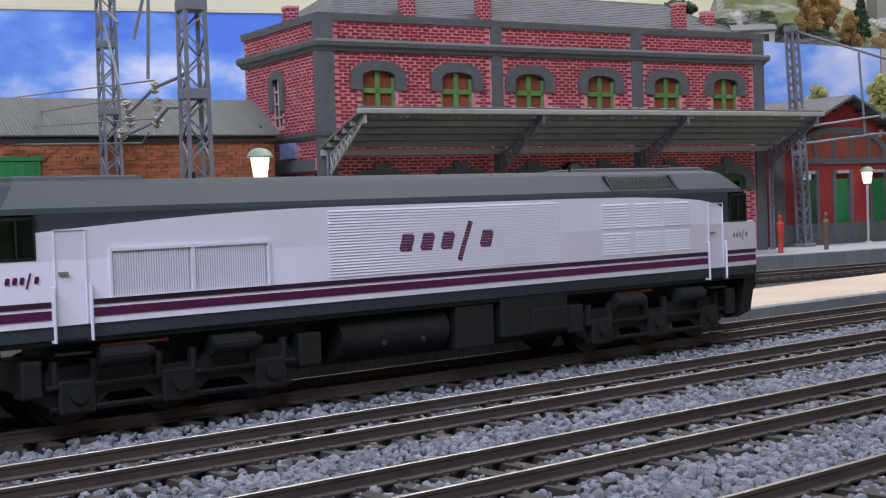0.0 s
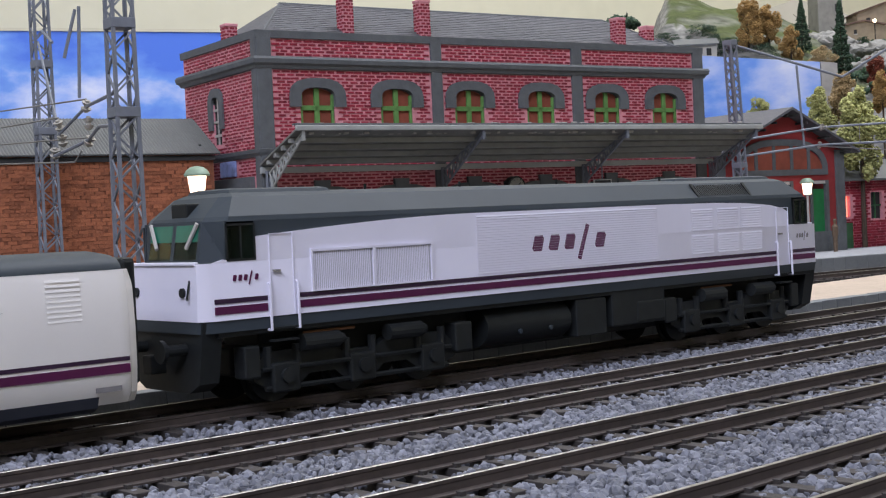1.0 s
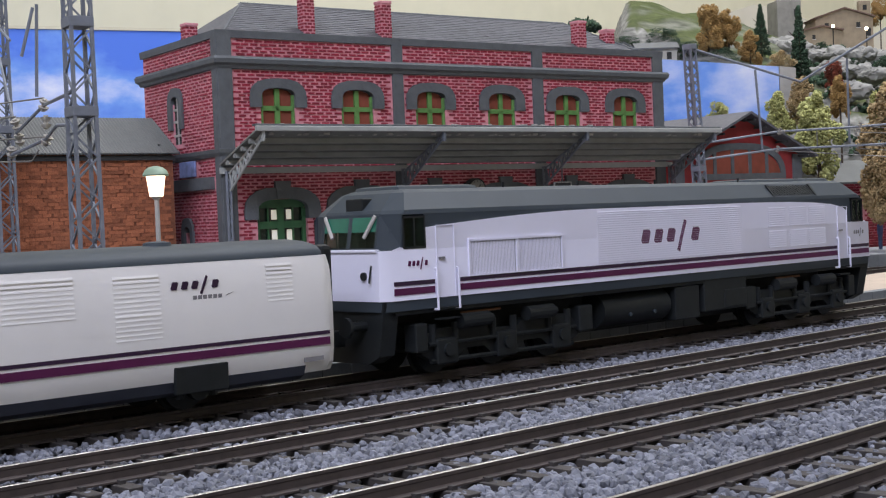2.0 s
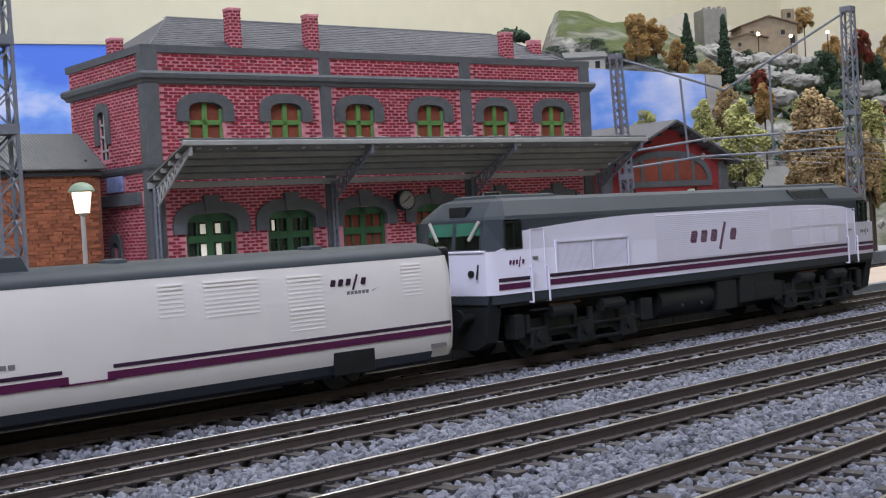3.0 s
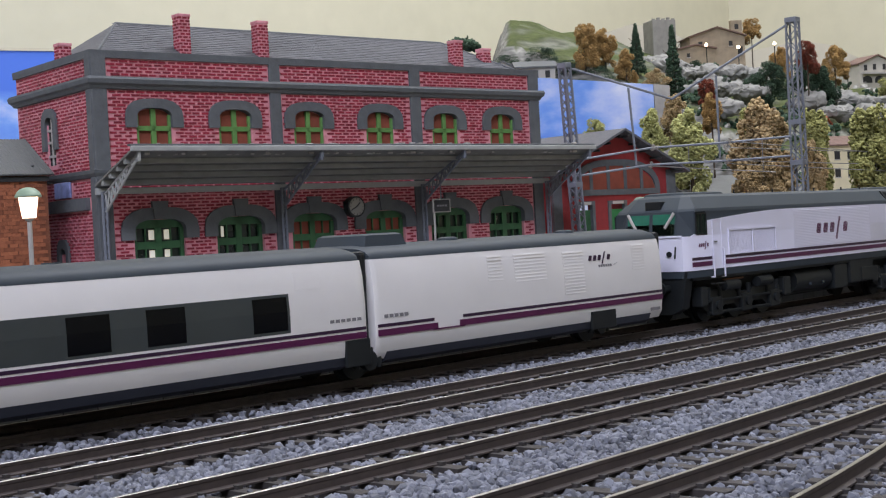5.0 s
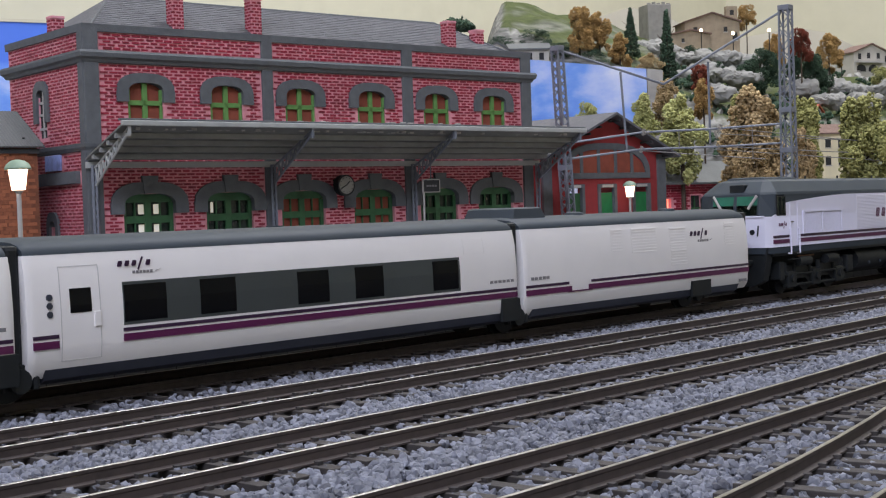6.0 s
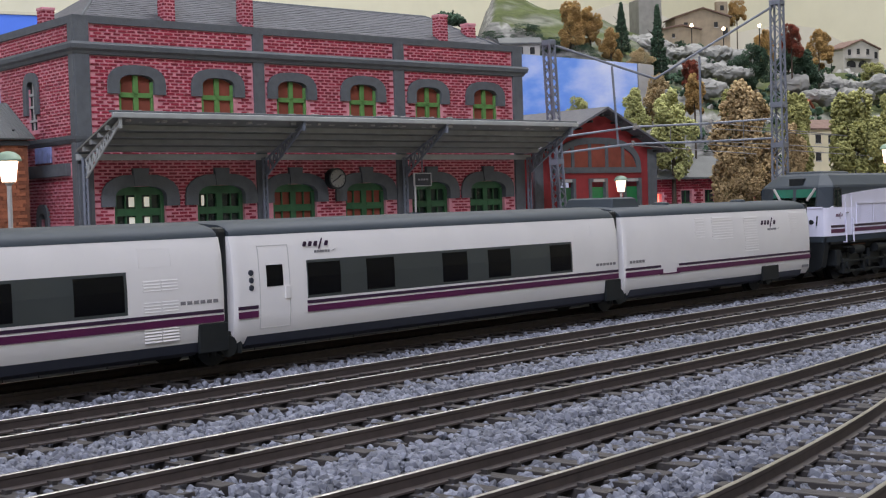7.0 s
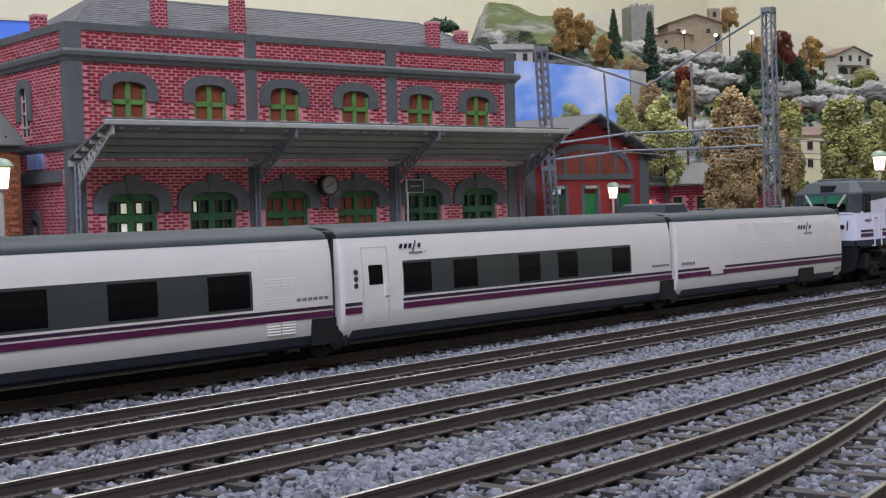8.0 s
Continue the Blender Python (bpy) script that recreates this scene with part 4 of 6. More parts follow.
for i, c in enumerate(WINS):
    bm = B()
    prism(bm, arch_ring(c, 9.3, 15.4, 100.0, 4.2, 8.8, 5.2), 1, -1.4, 2.5)
    part("window_surround", bm, M_trim, station, "grey arched window surround")
    skips.append((c - 9.4, c + 9.4, 84, 104))
    sash = part("window", prism(B(), [(c - 9.4, 84)] + [(c + 9.4, 84)] + [(c + 9.4 * math.cos(math.pi * k / 8), 99.8 + 4.2 * math.sin(math.pi * k / 8)) for k in range(9)], 1, 1.9, 2.4), M_redfill, station, "window closed with brick-red blinds")
    bm = B()
    for a, b, p, q in ((-1.3, 1.3, 84, 104), (-9.3, 9.3, 93.2, 95.6), (-9.3, -7.9, 84, 101), (7.9, 9.3, 84, 101), (-9.3, 9.3, 84, 85.4)):
        box(bm, c + a, c + b, 0.5, 1.85, p, q, 0.15)
    part("casement", bm, M_green, sash, "light green painted glazing bars")
    bm = B()
    prism(bm, arch_ring(c, 13.7, 20.8, 45.2, 5.2, 11.0, 4.6), 1, -1.4, 2.5)
    part("door_surround", bm, M_trim, station, "grey arched door surround")
    part("keystone", prism(B(), ((c - 3.4, 50.4), (c + 3.4, 50.4), (c + 4.3, 59.0), (c - 4.3, 59.0)), 1, -2.0, 0), M_trim, station)
    skips.append((c - 13.8, c + 13.8, 4, 50))
    fill = M_redfill if i in (2, 3) else M_inside
    door = part("door", box(B(), c - 13.7, c + 13.7, 2.0, 3.3, 5, 18, 0.15), M_dkgreen, station, "dark green arched double door with glazing")
    for a, b, p, q in ((-13.7, -11.6, 18, 46), (11.6, 13.7, 18, 46), (-1.7, 1.7, 18, 50), (-11.6, -1.7, 36.0, 39.6), (1.7, 11.6, 36.0, 39.6), (-11.6, -1.7, 24, 26), (1.7, 11.6, 24, 26), (-7.2, -6.4, 26, 47.5), (6.4, 7.2, 26, 47.5), (-13.7, 13.7, 46.1, 50.2)):
        part("glazing_bar", box(B(), c + a, c + b, 1.9 if q != 47.5 else 2.3, 3.3 if q != 50.2 else 3.1, p, q, 0.12), M_dkgreen, door)
    if i in (2, 3):
        part("door_panel", box(B(), c - 13.7, c + 13.7, 3.5, 4.0, 5, 50), M_redfill, door, "brick-red panels behind the bars")
    else:
        part("door_glass", box(B(), c - 13.7, c + 13.7, 3.6, 4.0, 5, 50), M_doorglass, door, "dark green-black glass")
    if i == 0:
        # glowing plates just before the glass imitate light showing through the hall
        glowing = glow("door_light_patch_glow", (1.0, 0.93, 0.75), 0.26)
        for a in (-4.6, 3.6):
            for p, q in ((29, 35.4), (40.4, 45.2)):
                part("far_opening", box(B(), c + a, c + a + 3.3, 3.35, 3.5, p, q, 0.05), glowing, door, "glowing plate on the door glass, imitating light through the hall")
    elif i == 1:
        # a narrow glowing plate likewise imitates light through this door
        part("far_opening", box(B(), c - 9.6, c - 8.0, 3.35, 3.5, 40.2, 45.5), glow("door_light_slit_glow", (1.0, 0.93, 0.75), 0.28), door, "glowing slit on the door glass, imitating light through the hall")
skips += [(-34, -22.6, 0, 140), (67.6, 74.4, 0, 140), (159.5, 167.1, 0, 140), (250.3, 260, 0, 140), (-40, 300, 112.3, 119), (-40, 300, 127.2, 140), (-40, 300, 70.8, 75.4)]
brick_field(front, U0, U1, 5, 131, 0, skips, 3, single=280)
sskip = [(44.5, 54.5, 79, 105), (37, 45, 5, 39), (-1, 5.2, 0, 140), (-5, 90, 112.3, 119), (-5, 90, 127.2, 140), (-5, 90, 70.8, 75.4), (8, 91, 55.8, 62.2), (28, 47, 62.5, 71)]
brick_field(side_wall, 0, DEP, 5, 131, U0, sskip, 4, w=3.6, h=0.78, swap=True)
for zs, wi, wo, leg, c, top in ((99.5, 4.6, 8.8, 12, 49.5, 4.5), (34.5, 3.6, 6.8, 10, 41.0, 4)):
    bm = B()
    prism(bm, arch_ring(c, wi, wo, zs, top, top + 4.5, leg), 0, U0 - 1.4, U0 + 2)
    part("window_surround", bm, M_trim, station, "grey narrow arched surround")
part("window", box(B(), U0 + 0.9, U0 + 1.4, 45, 54, 80, 104), M_inside, station, "dark narrow side window")
bm = B()
for z in (84, 91, 97):
    box(bm, U0 + 0.1, U0 + 0.85, 45, 54, z, z + 1.2)
box(bm, U0 + 0.2, U0 + 0.85, 49, 50.0, 80, 104)
part("casement", bm, M_pale, station, "pale glazing bars")
# roof: hipped, with rows of slates
rz0, rz1 = 129.5, 152.2
RU0, RU1, RV0, RV1 = U0 + 5, U1 - 5, 5.0, DEP - 5
A, Bq = (6.0, 45.0), (222.0, 45.0)
bm = B()
vs = [bm.verts.new(p) for p in ((RU0, RV0, rz0), (RU1, RV0, rz0), (RU1, RV1, rz0), (RU0, RV1, rz0), (A[0], A[1], rz1), (Bq[0], Bq[1], rz1))]
for q in ((0, 1, 5, 4), (1, 2, 5), (2, 3, 4, 5), (3, 0, 4), (3, 2, 1, 0)):
    bm.faces.new([vs[i] for i in q])
roof = part("roof", bm, M_slate, station, "grey slate hipped roof")
verts, quads = [], []
rng = random.Random(9)
rows = 17
for r in range(rows):
    f0, f1 = r / rows, (r + 1.15) / rows
    ua, ub = RU0 + (A[0] - RU0) * f0, RU1 + (Bq[0] - RU1) * f0
    w = 3.4
    u = ua + (w / 2 if r % 2 else 0)
    while u < ub - w:
        lift = rng.uniform(0.25, 0.5)
        n = len(verts)
        for uu, f, l in ((u, f0, lift + 0.1), (u + w - 0.25, f0, lift + 0.1), (u + w - 0.25, f1, 0.15), (u, f1, 0.15)):
            verts.append((uu * K, (RV0 + (A[1] - RV0) * f) * K, (rz0 + (rz1 - rz0) * f + l) * K))
        for uu, f in ((u, f0), (u + w - 0.25, f0)):
            verts.append((uu * K, (RV0 + (A[1] - RV0) * f) * K, (rz0 + (rz1 - rz0) * f) * K))
        quads += [(n, n + 1, n + 2, n + 3), (n + 4, n + 5, n + 1, n)]
        u += w
me = bpy.data.meshes.new("slates")
me.from_pydata(verts, [], quads)
me.materials.append(M_slate)
slates = new("slate_covering", me)
slates.parent = roof
slates["kind"] = "stuff"
bm = B()
rod(bm, (A[0], A[1], rz1), (Bq[0], Bq[1], rz1), 0.9, 8)
rod(bm, (A[0], A[1], rz1), (RU0, RV0, rz0 + 0.4), 0.7, 8)
rod(bm, (Bq[0], Bq[1], rz1), (RU1, RV0, rz0 + 0.4), 0.7, 8)
part("ridge", bm, M_trim, roof)
for u, v, zt in ((27, 14, 153.2), (73, 14, 152.3), (207, 14, 148.6), (236, 22, 146.2), (-23, 45, 140.5)):
    chim = part("chimney", box(B(), u - 3.1, u + 3.1, v - 3.1, v + 3.1, 128, zt, 0.2), M_mortar, station, "pink-jointed crimson brick chimney")
    part("chimney_top", box(B(), u - 3.5, u + 3.5, v - 3.5, v + 3.5, zt - 1.5, zt, 0.2), M_mortar, chim)
    part("chimney_mouth", box(B(), u - 2.2, u + 2.2, v - 2.2, v + 2.2, zt - 0.5, zt + 0.15), M_inside, chim)
    vv, qq = [], []
    for r in range(int((zt - 130) / 1.63)):
        for k in range(-1, 2):
            for sidev in (0, 1):
                a = -1.9 + (k * 3.1 + (1.0 if r % 2 else -0.5))
                b = min(3.1, a + 2.3)
                a = max(-3.1, a)
                if b - a < 0.6:
                    continue
                z = 129.5 + r * 1.63
                n = len(vv)
                for d in (-3.35, -2.8):
                    for p, q in ((a, z), (b, z), (b, z + 0.95), (a, z + 0.95)):
                        vv.append(((u + p) * K, (v + d) * K, q * K) if sidev == 0 else ((u + d) * K, (v + p) * K, q * K))
                qq += [(n, n + 1, n + 2, n + 3), (n, n + 4, n + 5, n + 1), (n + 1, n + 5, n + 6, n + 2), (n + 2, n + 6, n + 7, n + 3), (n + 3, n + 7, n + 4, n)]
    me = bpy.data.meshes.new("bricks")
    me.from_pydata(vv, [], qq)
    me.materials.append(M_brick)
    o = new("brickwork", me)
    o.parent = chim
    o["kind"] = "stuff"

# canopy on lattice brackets
canopy = thing("platform_canopy", "grey sheet-metal platform canopy on lattice brackets", "canopy", BX, BY, 0, BA)
CV0, CV1, CZ0, CZ1, CU0, CU1 = -2.2, -42.0, 66.6, 80.5, -32.0, 262.0
sl = (CZ1 - CZ0) / (CV1 - CV0)
part("roof_sheet", prism(B(), ((CV0, CZ0), (CV1, CZ1), (CV1, CZ1 + 1.0), (CV0, CZ0 + 1.0)), 0, CU0, CU1), M_canopy, canopy, "grey sheet roof sloping down to the wall")
for v in (-9, -17, -25, -33):
    z = CZ0 + sl * (v - CV0)
    part("purlin", box(B(), CU0 + 0.5, CU1 - 0.5, v - 1.1, v + 1.1, z - 2.2, z + 0.1), M_purlin, canopy)
part("gutter", box(B(), CU0 - 0.6, CU1 + 0.6, CV1 - 1.0, CV1 + 1.0, CZ1 - 0.4, CZ1 + 2.0, 0.35), M_eave, canopy, "pale zinc gutter along the front edge")
part("flashing", box(B(), CU0 - 0.6, CU1 + 0.6, CV1 + 0.2, CV1 + 3.4, CZ1 + 2.05, CZ1 + 3.0, 0.2), M_trim, canopy, "dark sheet edge over the gutter")
part("ledge", box(B(), CU0, CU1, -3.0, -1.6, 62.8, 65.8, 0.2), M_eave, canopy)
bm = B()
for i in range(52):
    rr = random.Random(i)
    u = rr.uniform(CU0 + 4, CU1 - 6)
    v = rr.uniform(-40, -36)
    box(bm, u, u + rr.uniform(1.5, 4), v, v + rr.uniform(1, 2.5), CZ1 - 2, CZ1 + rr.uniform(2.6, 4.0), 0.3)
part("moss_tuft", bm, M_rock, canopy, "lumps of debris on the canopy edge")
for u in (-28.5, 70.5, 163, 258.5):
    bm = B()
    for du in (-1.0, 1.0):
        rod(bm, (u + du, -4.2, 5), (u + du, -4.2, 64), 0.7, 6)
    rod(bm, (u, -6.0, 5), (u, -6.0, 60), 0.5, 6)
    for k in range(14):
        z = 8 + k * 4
        rod(bm, (u, -4.2, z), (u, -6.0, z + 2), 0.3, 5)
        rod(bm, (u, -6.0, z + 2), (u, -4.2, z + 4), 0.3, 5)
    part("post", bm, M_steel, canopy, "grey lattice post")
    bm = B()
    a0, a1 = (-5.5, 63.0), (-41.0, 79.3)
    b0, b1 = (-5.5, 54.5), (-41.0, 77.6)
    box(bm, u - 0.7, u + 0.7, -41.8, -40.4, 75.6, 80.2)
    for p, q in ((a0, a1), (b0, b1)):
        rod(bm, (u, p[0], p[1]), (u, q[0], q[1]), 0.65, 6)
    n = 9
    for k in range(n):
        f, g = k / n, (k + 0.5) / n
        pa = (u, a0[0] + (a1[0] - a0[0]) * f, a0[1] + (a1[1] - a0[1]) * f)
        pb = (u, b0[0] + (b1[0] - b0[0]) * g, b0[1] + (b1[1] - b0[1]) * g)
        pc = (u, a0[0] + (a1[0] - a0[0]) * (f + 1 / n), a0[1] + (a1[1] - a0[1]) * (f + 1 / n))
        rod(bm, pa, pb, 0.45, 5)
        rod(bm, pb, pc, 0.45, 5)
    part("bracket", bm, M_eave if u < 0 else M_steel, canopy, "grey lattice bracket")

# clock and hanging sign
clock = thing("platform_clock", "round black-rimmed clock with pale face on the wall", "clock", *st(111, -9, 52.6), BA)
part("arm", rod(B(), (0, 9, 3), (0, 2, 3), 0.5, 6), M_dark, clock)
part("rim", rod(B(), (0.5, -2, 0), (0.5, 2.2, 0), 5.6, 28), M_dark, clock, "black rim")
part("dial", rod(B(), (0.5, -2.25, 0), (0.5, -2.0, 0), 4.7, 28), M_dial, clock, "pale dial, dimmed in colour for shade")
bm = B()
rod(bm, (0.5, -2.4, 0), (2.6, -2.4, 2.0), 0.3, 5)
rod(bm, (0.5, -2.4, 0), (-2.8, -2.4, -1.6), 0.25, 5)
for k in range(12):
    a = radians(30 * k)
    rod(bm, (0.5 + 3.7 * math.cos(a), -2.35, 3.7 * math.sin(a)), (0.5 + 4.3 * math.cos(a), -2.35, 4.3 * math.sin(a)), 0.18, 4)
part("pointers", bm, M_dark, clock)
sign = thing("hanging_sign", "dark rectangular hanging platform sign with pale rim", "sign", *st(167.2, -14, 51.3), BA)
part("board", box(B(), -6.2, 6.2, -0.6, 0.6, -3.7, 3.7, 0.3), M_pale, sign)
part("panel", box(B(), -5.7, 5.3, -0.8, -0.55, -3.2, 3.2), M_inside, sign, "black panel")
bm = B()
for i in range(4):
    box(bm, -3.8 + i * 1.9, -2.5 + i * 1.9, -0.95, -0.75, -0.5, 0.5)
part("print_bars", bm, M_printgrey, sign)
part("hanger", rod(B(), (0, 0, 3), (0, 0, 16), 0.4, 6), M_steel, sign)
part("post", rod(B(), (-5.4, 0.4, -46.2), (-5.0, 0.4, -3.6), 0.6, 8), M_pale, sign, "slim pale post")

# ---- brick warehouse beside the station ----
ware = thing("warehouse", "long orange-brown brick warehouse with grey sheet roof", "warehouse", BX, BY, 0, BA)
wall_w = part("wall", box(B(), -300, -45, 22, 26, 4.5, 74), M_orange, ware, "rough orange-brown brick wall")
part("wall", box(B(), -49, -45, 26.1, 78, 4.5, 74), M_orange, ware, "rough brick end wall")
brick_field(wall_w, -240, -45.2, 5, 73, 22, [], 5, pitch=4.6, course=1.75, w=4.4, h=1.6, material=M_orangebrick, rough=2.6)
verts, quads = [], []
n = 0
cols = 640
for i in range(cols + 1):
    u = -300 + i * (258.0 / cols)
    wob = 0.16 * math.sin(i * 2 * math.pi / 4)
    for v, z in ((19.5, 73.6), (51, 92.6), (80, 74)):
        verts.append((u * K, v * K, (z + wob) * K))
for i in range(cols):
    for j in range(2):
        quads.append((i * 3 + j, i * 3 + j + 1, i * 3 + 4 + j, i * 3 + 3 + j))
me = bpy.data.meshes.new("sheet")
me.from_pydata(verts, [], quads)
me.materials.append(M_zinc)
o = new("roof", me)
o.parent = ware
o["label"] = "grey corrugated sheet roof"
m = o.modifiers.new("thick", "SOLIDIFY")
m.thickness = 0.0008
# near-black strip stands in for the shade below the eave
part("eave_shadow_board", box(B(), -300, -44.5, 20.6, 21.9, 70.9, 73.2), M_inside, ware, "dark strip imitating shade under the eave")
part("dock", box(B(), -300, -140, 12, 21.5, 4.5, 15), M_kerb, ware, "grey masonry loading dock")
gate = part("door", box(B(), -196, -158, 20.2, 21.4, 15, 63, 0.2), M_gate, ware, "green wooden sliding door")
for k in range(9):
    part("batten", box(B(), -194 + k * 4.2, -193.6 + k * 4.2, 19.9, 20.3, 16, 62), M_gate, gate)
part("door_rail", box(B(), -197, -157, 19.6, 20.6, 63.1, 65), M_gate, gate)
part("bolt", rod(B(), (-50, 26, 77.8), (-50, 25.6, 78.8), 0.7, 8), M_dark, ware)

# ---- red goods shed ----
shed = thing("goods_shed", "red plastered shed with grey arched window and gable roof", "shed", BX, BY, 0, BA)
SV = 14.0
S0, S1, SP, SPZ, SE = 280.5, 394.5, 338.0, 95.2, 70.0
doors = [(302, 315, 5, 49.5), (331, 345, 5, 49.5), (364, 378, 5, 49.5)]
body = B()
holed(body, S0, S1, 4.5, SE, SV, SV + 4, doors)
prism(body, ((S0, SE), (S1, SE), (SP, SPZ)), 1, SV, SV + 4)
part("wall", body, M_redwall, shed, "oxide red plastered front")
part("wall", box(B(), S1 - 4, S1, SV + 4.05, SV + 70, 4.5, SE), M_redwall, shed)
part("wall", box(B(), S0, S0 + 4, SV + 4.05, SV + 70, 4.5, SE), M_redwall, shed)
for a, b in ((S0 - 0.8, S0 + 7), (S1 - 7.5, S1 + 0.8)):
    part("pilaster", box(B(), a, b, SV - 1.2, SV + 1, 4.6, SE + 0.5, 0.2), M_trim, shed, "grey corner strip")
part("plinth", box(B(), S0 - 0.5, S1 + 0.5, SV - 0.8, SV + 0.5, 4.6, 18, 0.2), M_trim, shed)
bm = B()
prism(bm, arch_ring(338, 37.0, 41.4, 58.0, 15.6, 19.8, 1.0, 18), 1, SV - 1.2, SV + 0.6)
box(bm, 296.6, 379.4, SV - 1.3, SV + 0.6, 54.6, 58.4, 0.2)
for c in (314.4, 330.2, 346.2, 361.8):
    top = 58.0 + 15.6 * math.sqrt(max(0.0, 1 - ((c - 338) / 37.0) ** 2))
    box(bm, c - 1.3, c + 1.3, SV - 1.1, SV + 0.4, 57, top + 1.6)
part("arched_window", bm, M_trim, shed, "grey arched window bars")
part("window_fill", prism(B(), [(338 + 37.0 * math.cos(math.pi * k / 18), 58 + 16.0 * math.sin(math.pi * k / 18)) for k in range(19)], 1, SV - 0.5, SV - 0.1), M_redfill, shed, "brown-red window panels")
for a, b, p, q in doors:
    leaf = part("door", box(B(), a + 0.6, b - 0.6, SV + 1.5, SV + 2.5, 5, q - 4), M_dkgreen if a < 310 else M_gate, shed, "green painted door")
    bm = B()
    box(bm, a - 1.8, a + 0.6, SV - 1.0, SV + 1.6, 5, q + 1.6)
    box(bm, b - 0.6, b + 1.8, SV - 1.0, SV + 1.6, 5, q + 1.6)
    box(bm, a + 0.6, b - 0.6, SV - 1.0, SV + 1.6, q - 0.8, q + 1.6)
    part("door_surround", bm, M_trim, leaf, "grey door surround")
    part("lintel_plate", box(B(), a + 2, b - 2, SV - 1.3, SV - 0.9, q - 0.6, q + 1.2), M_pale, leaf)
th = 1.6
for a, b in (((S0 - 8, SE - 3.2), (SP, SPZ + 0.4)), ((SP, SPZ + 0.4), (S1 + 5, SE - 2.0))):
    part("roof", prism(B(), (a, b, (b[0], b[1] + th), (a[0], a[1] + th)), 1, SV - 11, SV + 75), M_slate, shed, "grey slate gable roof")
bm = B()
for k in range(6):
    for s in (-1, 1):
        c = SP + s * (4 + k * 10)
        z = SPZ - 0.4 - (4 + k * 10) * 0.46
        box(bm, c - 0.6, c + 0.6, SV - 10, SV - 0.2, z - 1.6, z - 0.2)
part("rafter_end", bm, M_inside, shed, "dark rafters under the eaves")

# ---- low outbuilding ----
low = thing("outbuilding", "low dark-red outbuilding with grey sheet roof", "outbuilding", BX, BY, 0, BA)
lw = part("wall", holed(B(), 400, 560, 4.5, 51, 26, 30, [(408, 415, 26, 40), (436, 448, 24, 42), (462, 474, 24, 42)]), M_mortar, low, "dark red brick wall")
brick_field(lw, 400, 560, 5, 51, 26, [(407, 416, 25, 41), (435, 449, 23, 43), (461, 475, 23, 43)], 12, pitch=5, course=1.8, w=4.5, h=1.5)
part("wall", box(B(), 400, 560, 70, 74, 4.5, 51), M_mortar, low)
part("window", box(B(), 408, 415, 28.5, 29, 26, 40), M_redglow, low, "small window glowing red")
for a in (436, 462):
    part("window", box(B(), a, a + 12, 28.5, 29, 24, 42), M_inside, low, "dark window")
    bm = B()
    box(bm, a + 5.6, a + 6.4, 27.4, 28.4, 24, 42)
    box(bm, a, a + 12, 27.4, 28.4, 32.6, 33.6)
    part("casement", bm, M_dkgreen, low)
part("door", box(B(), 409, 416, 25.2, 25.9, 5, 22), M_dkgreen, low, "green door")
part("roof", prism(B(), ((20, 49.8), (52, 65.8), (82, 49.8), (82, 51.2), (52, 67.4), (20, 51.2)), 0, 398, 566), M_zinc, low, "grey sheet roof")


# ---- platform lamps ----
def lamp(label, x, y, top, k=1.0):
    root = thing("platform_lamp", label, "street lamp", x, y, 5, 0, "platform lamps")
    root.scale = (k, k, k)
    h = (top - 5) / k
    bm = B()
    rod(bm, (0, 0, 0), (0, 0, 1.2), 3.4, 16, 1.6)
    rod(bm, (0, 0, 1.2), (0, 0, h - 10.5), 0.8, 10)
    rod(bm, (0, 0, h - 11.5), (0, 0, h - 10.4), 0.9, 12, 2.0)
    part("post", bm, M_pale, root, "pale post")
    part("lantern", rod(B(), (0, 0, h - 10.4), (0, 0, h - 3.2), 2.3, 16, 3.3), M_lampwhite, root, "lit white lantern", True)
    bm = B()
    loft(bm, [[(r * math.cos(radians(a)), r * math.sin(radians(a)), h - 3.4 + z) for a in range(0, 360, 20)] for z, r in ((0, 4.4), (0.5, 4.5), (2.0, 3.7), (3.0, 2.3), (3.4, 0.7))])
    part("cap", bm, M_capgreen, root, "pale green domed cap", True)
    return root


lamp("lit platform lamp with pale green cap", 303, 493.2, 64.3, 1.22)
lamp("lit platform lamp with pale green cap", 740.5, 484.5, 52.5)
lamp("lit platform lamp with pale green cap", 698.4, 287, 62.5)


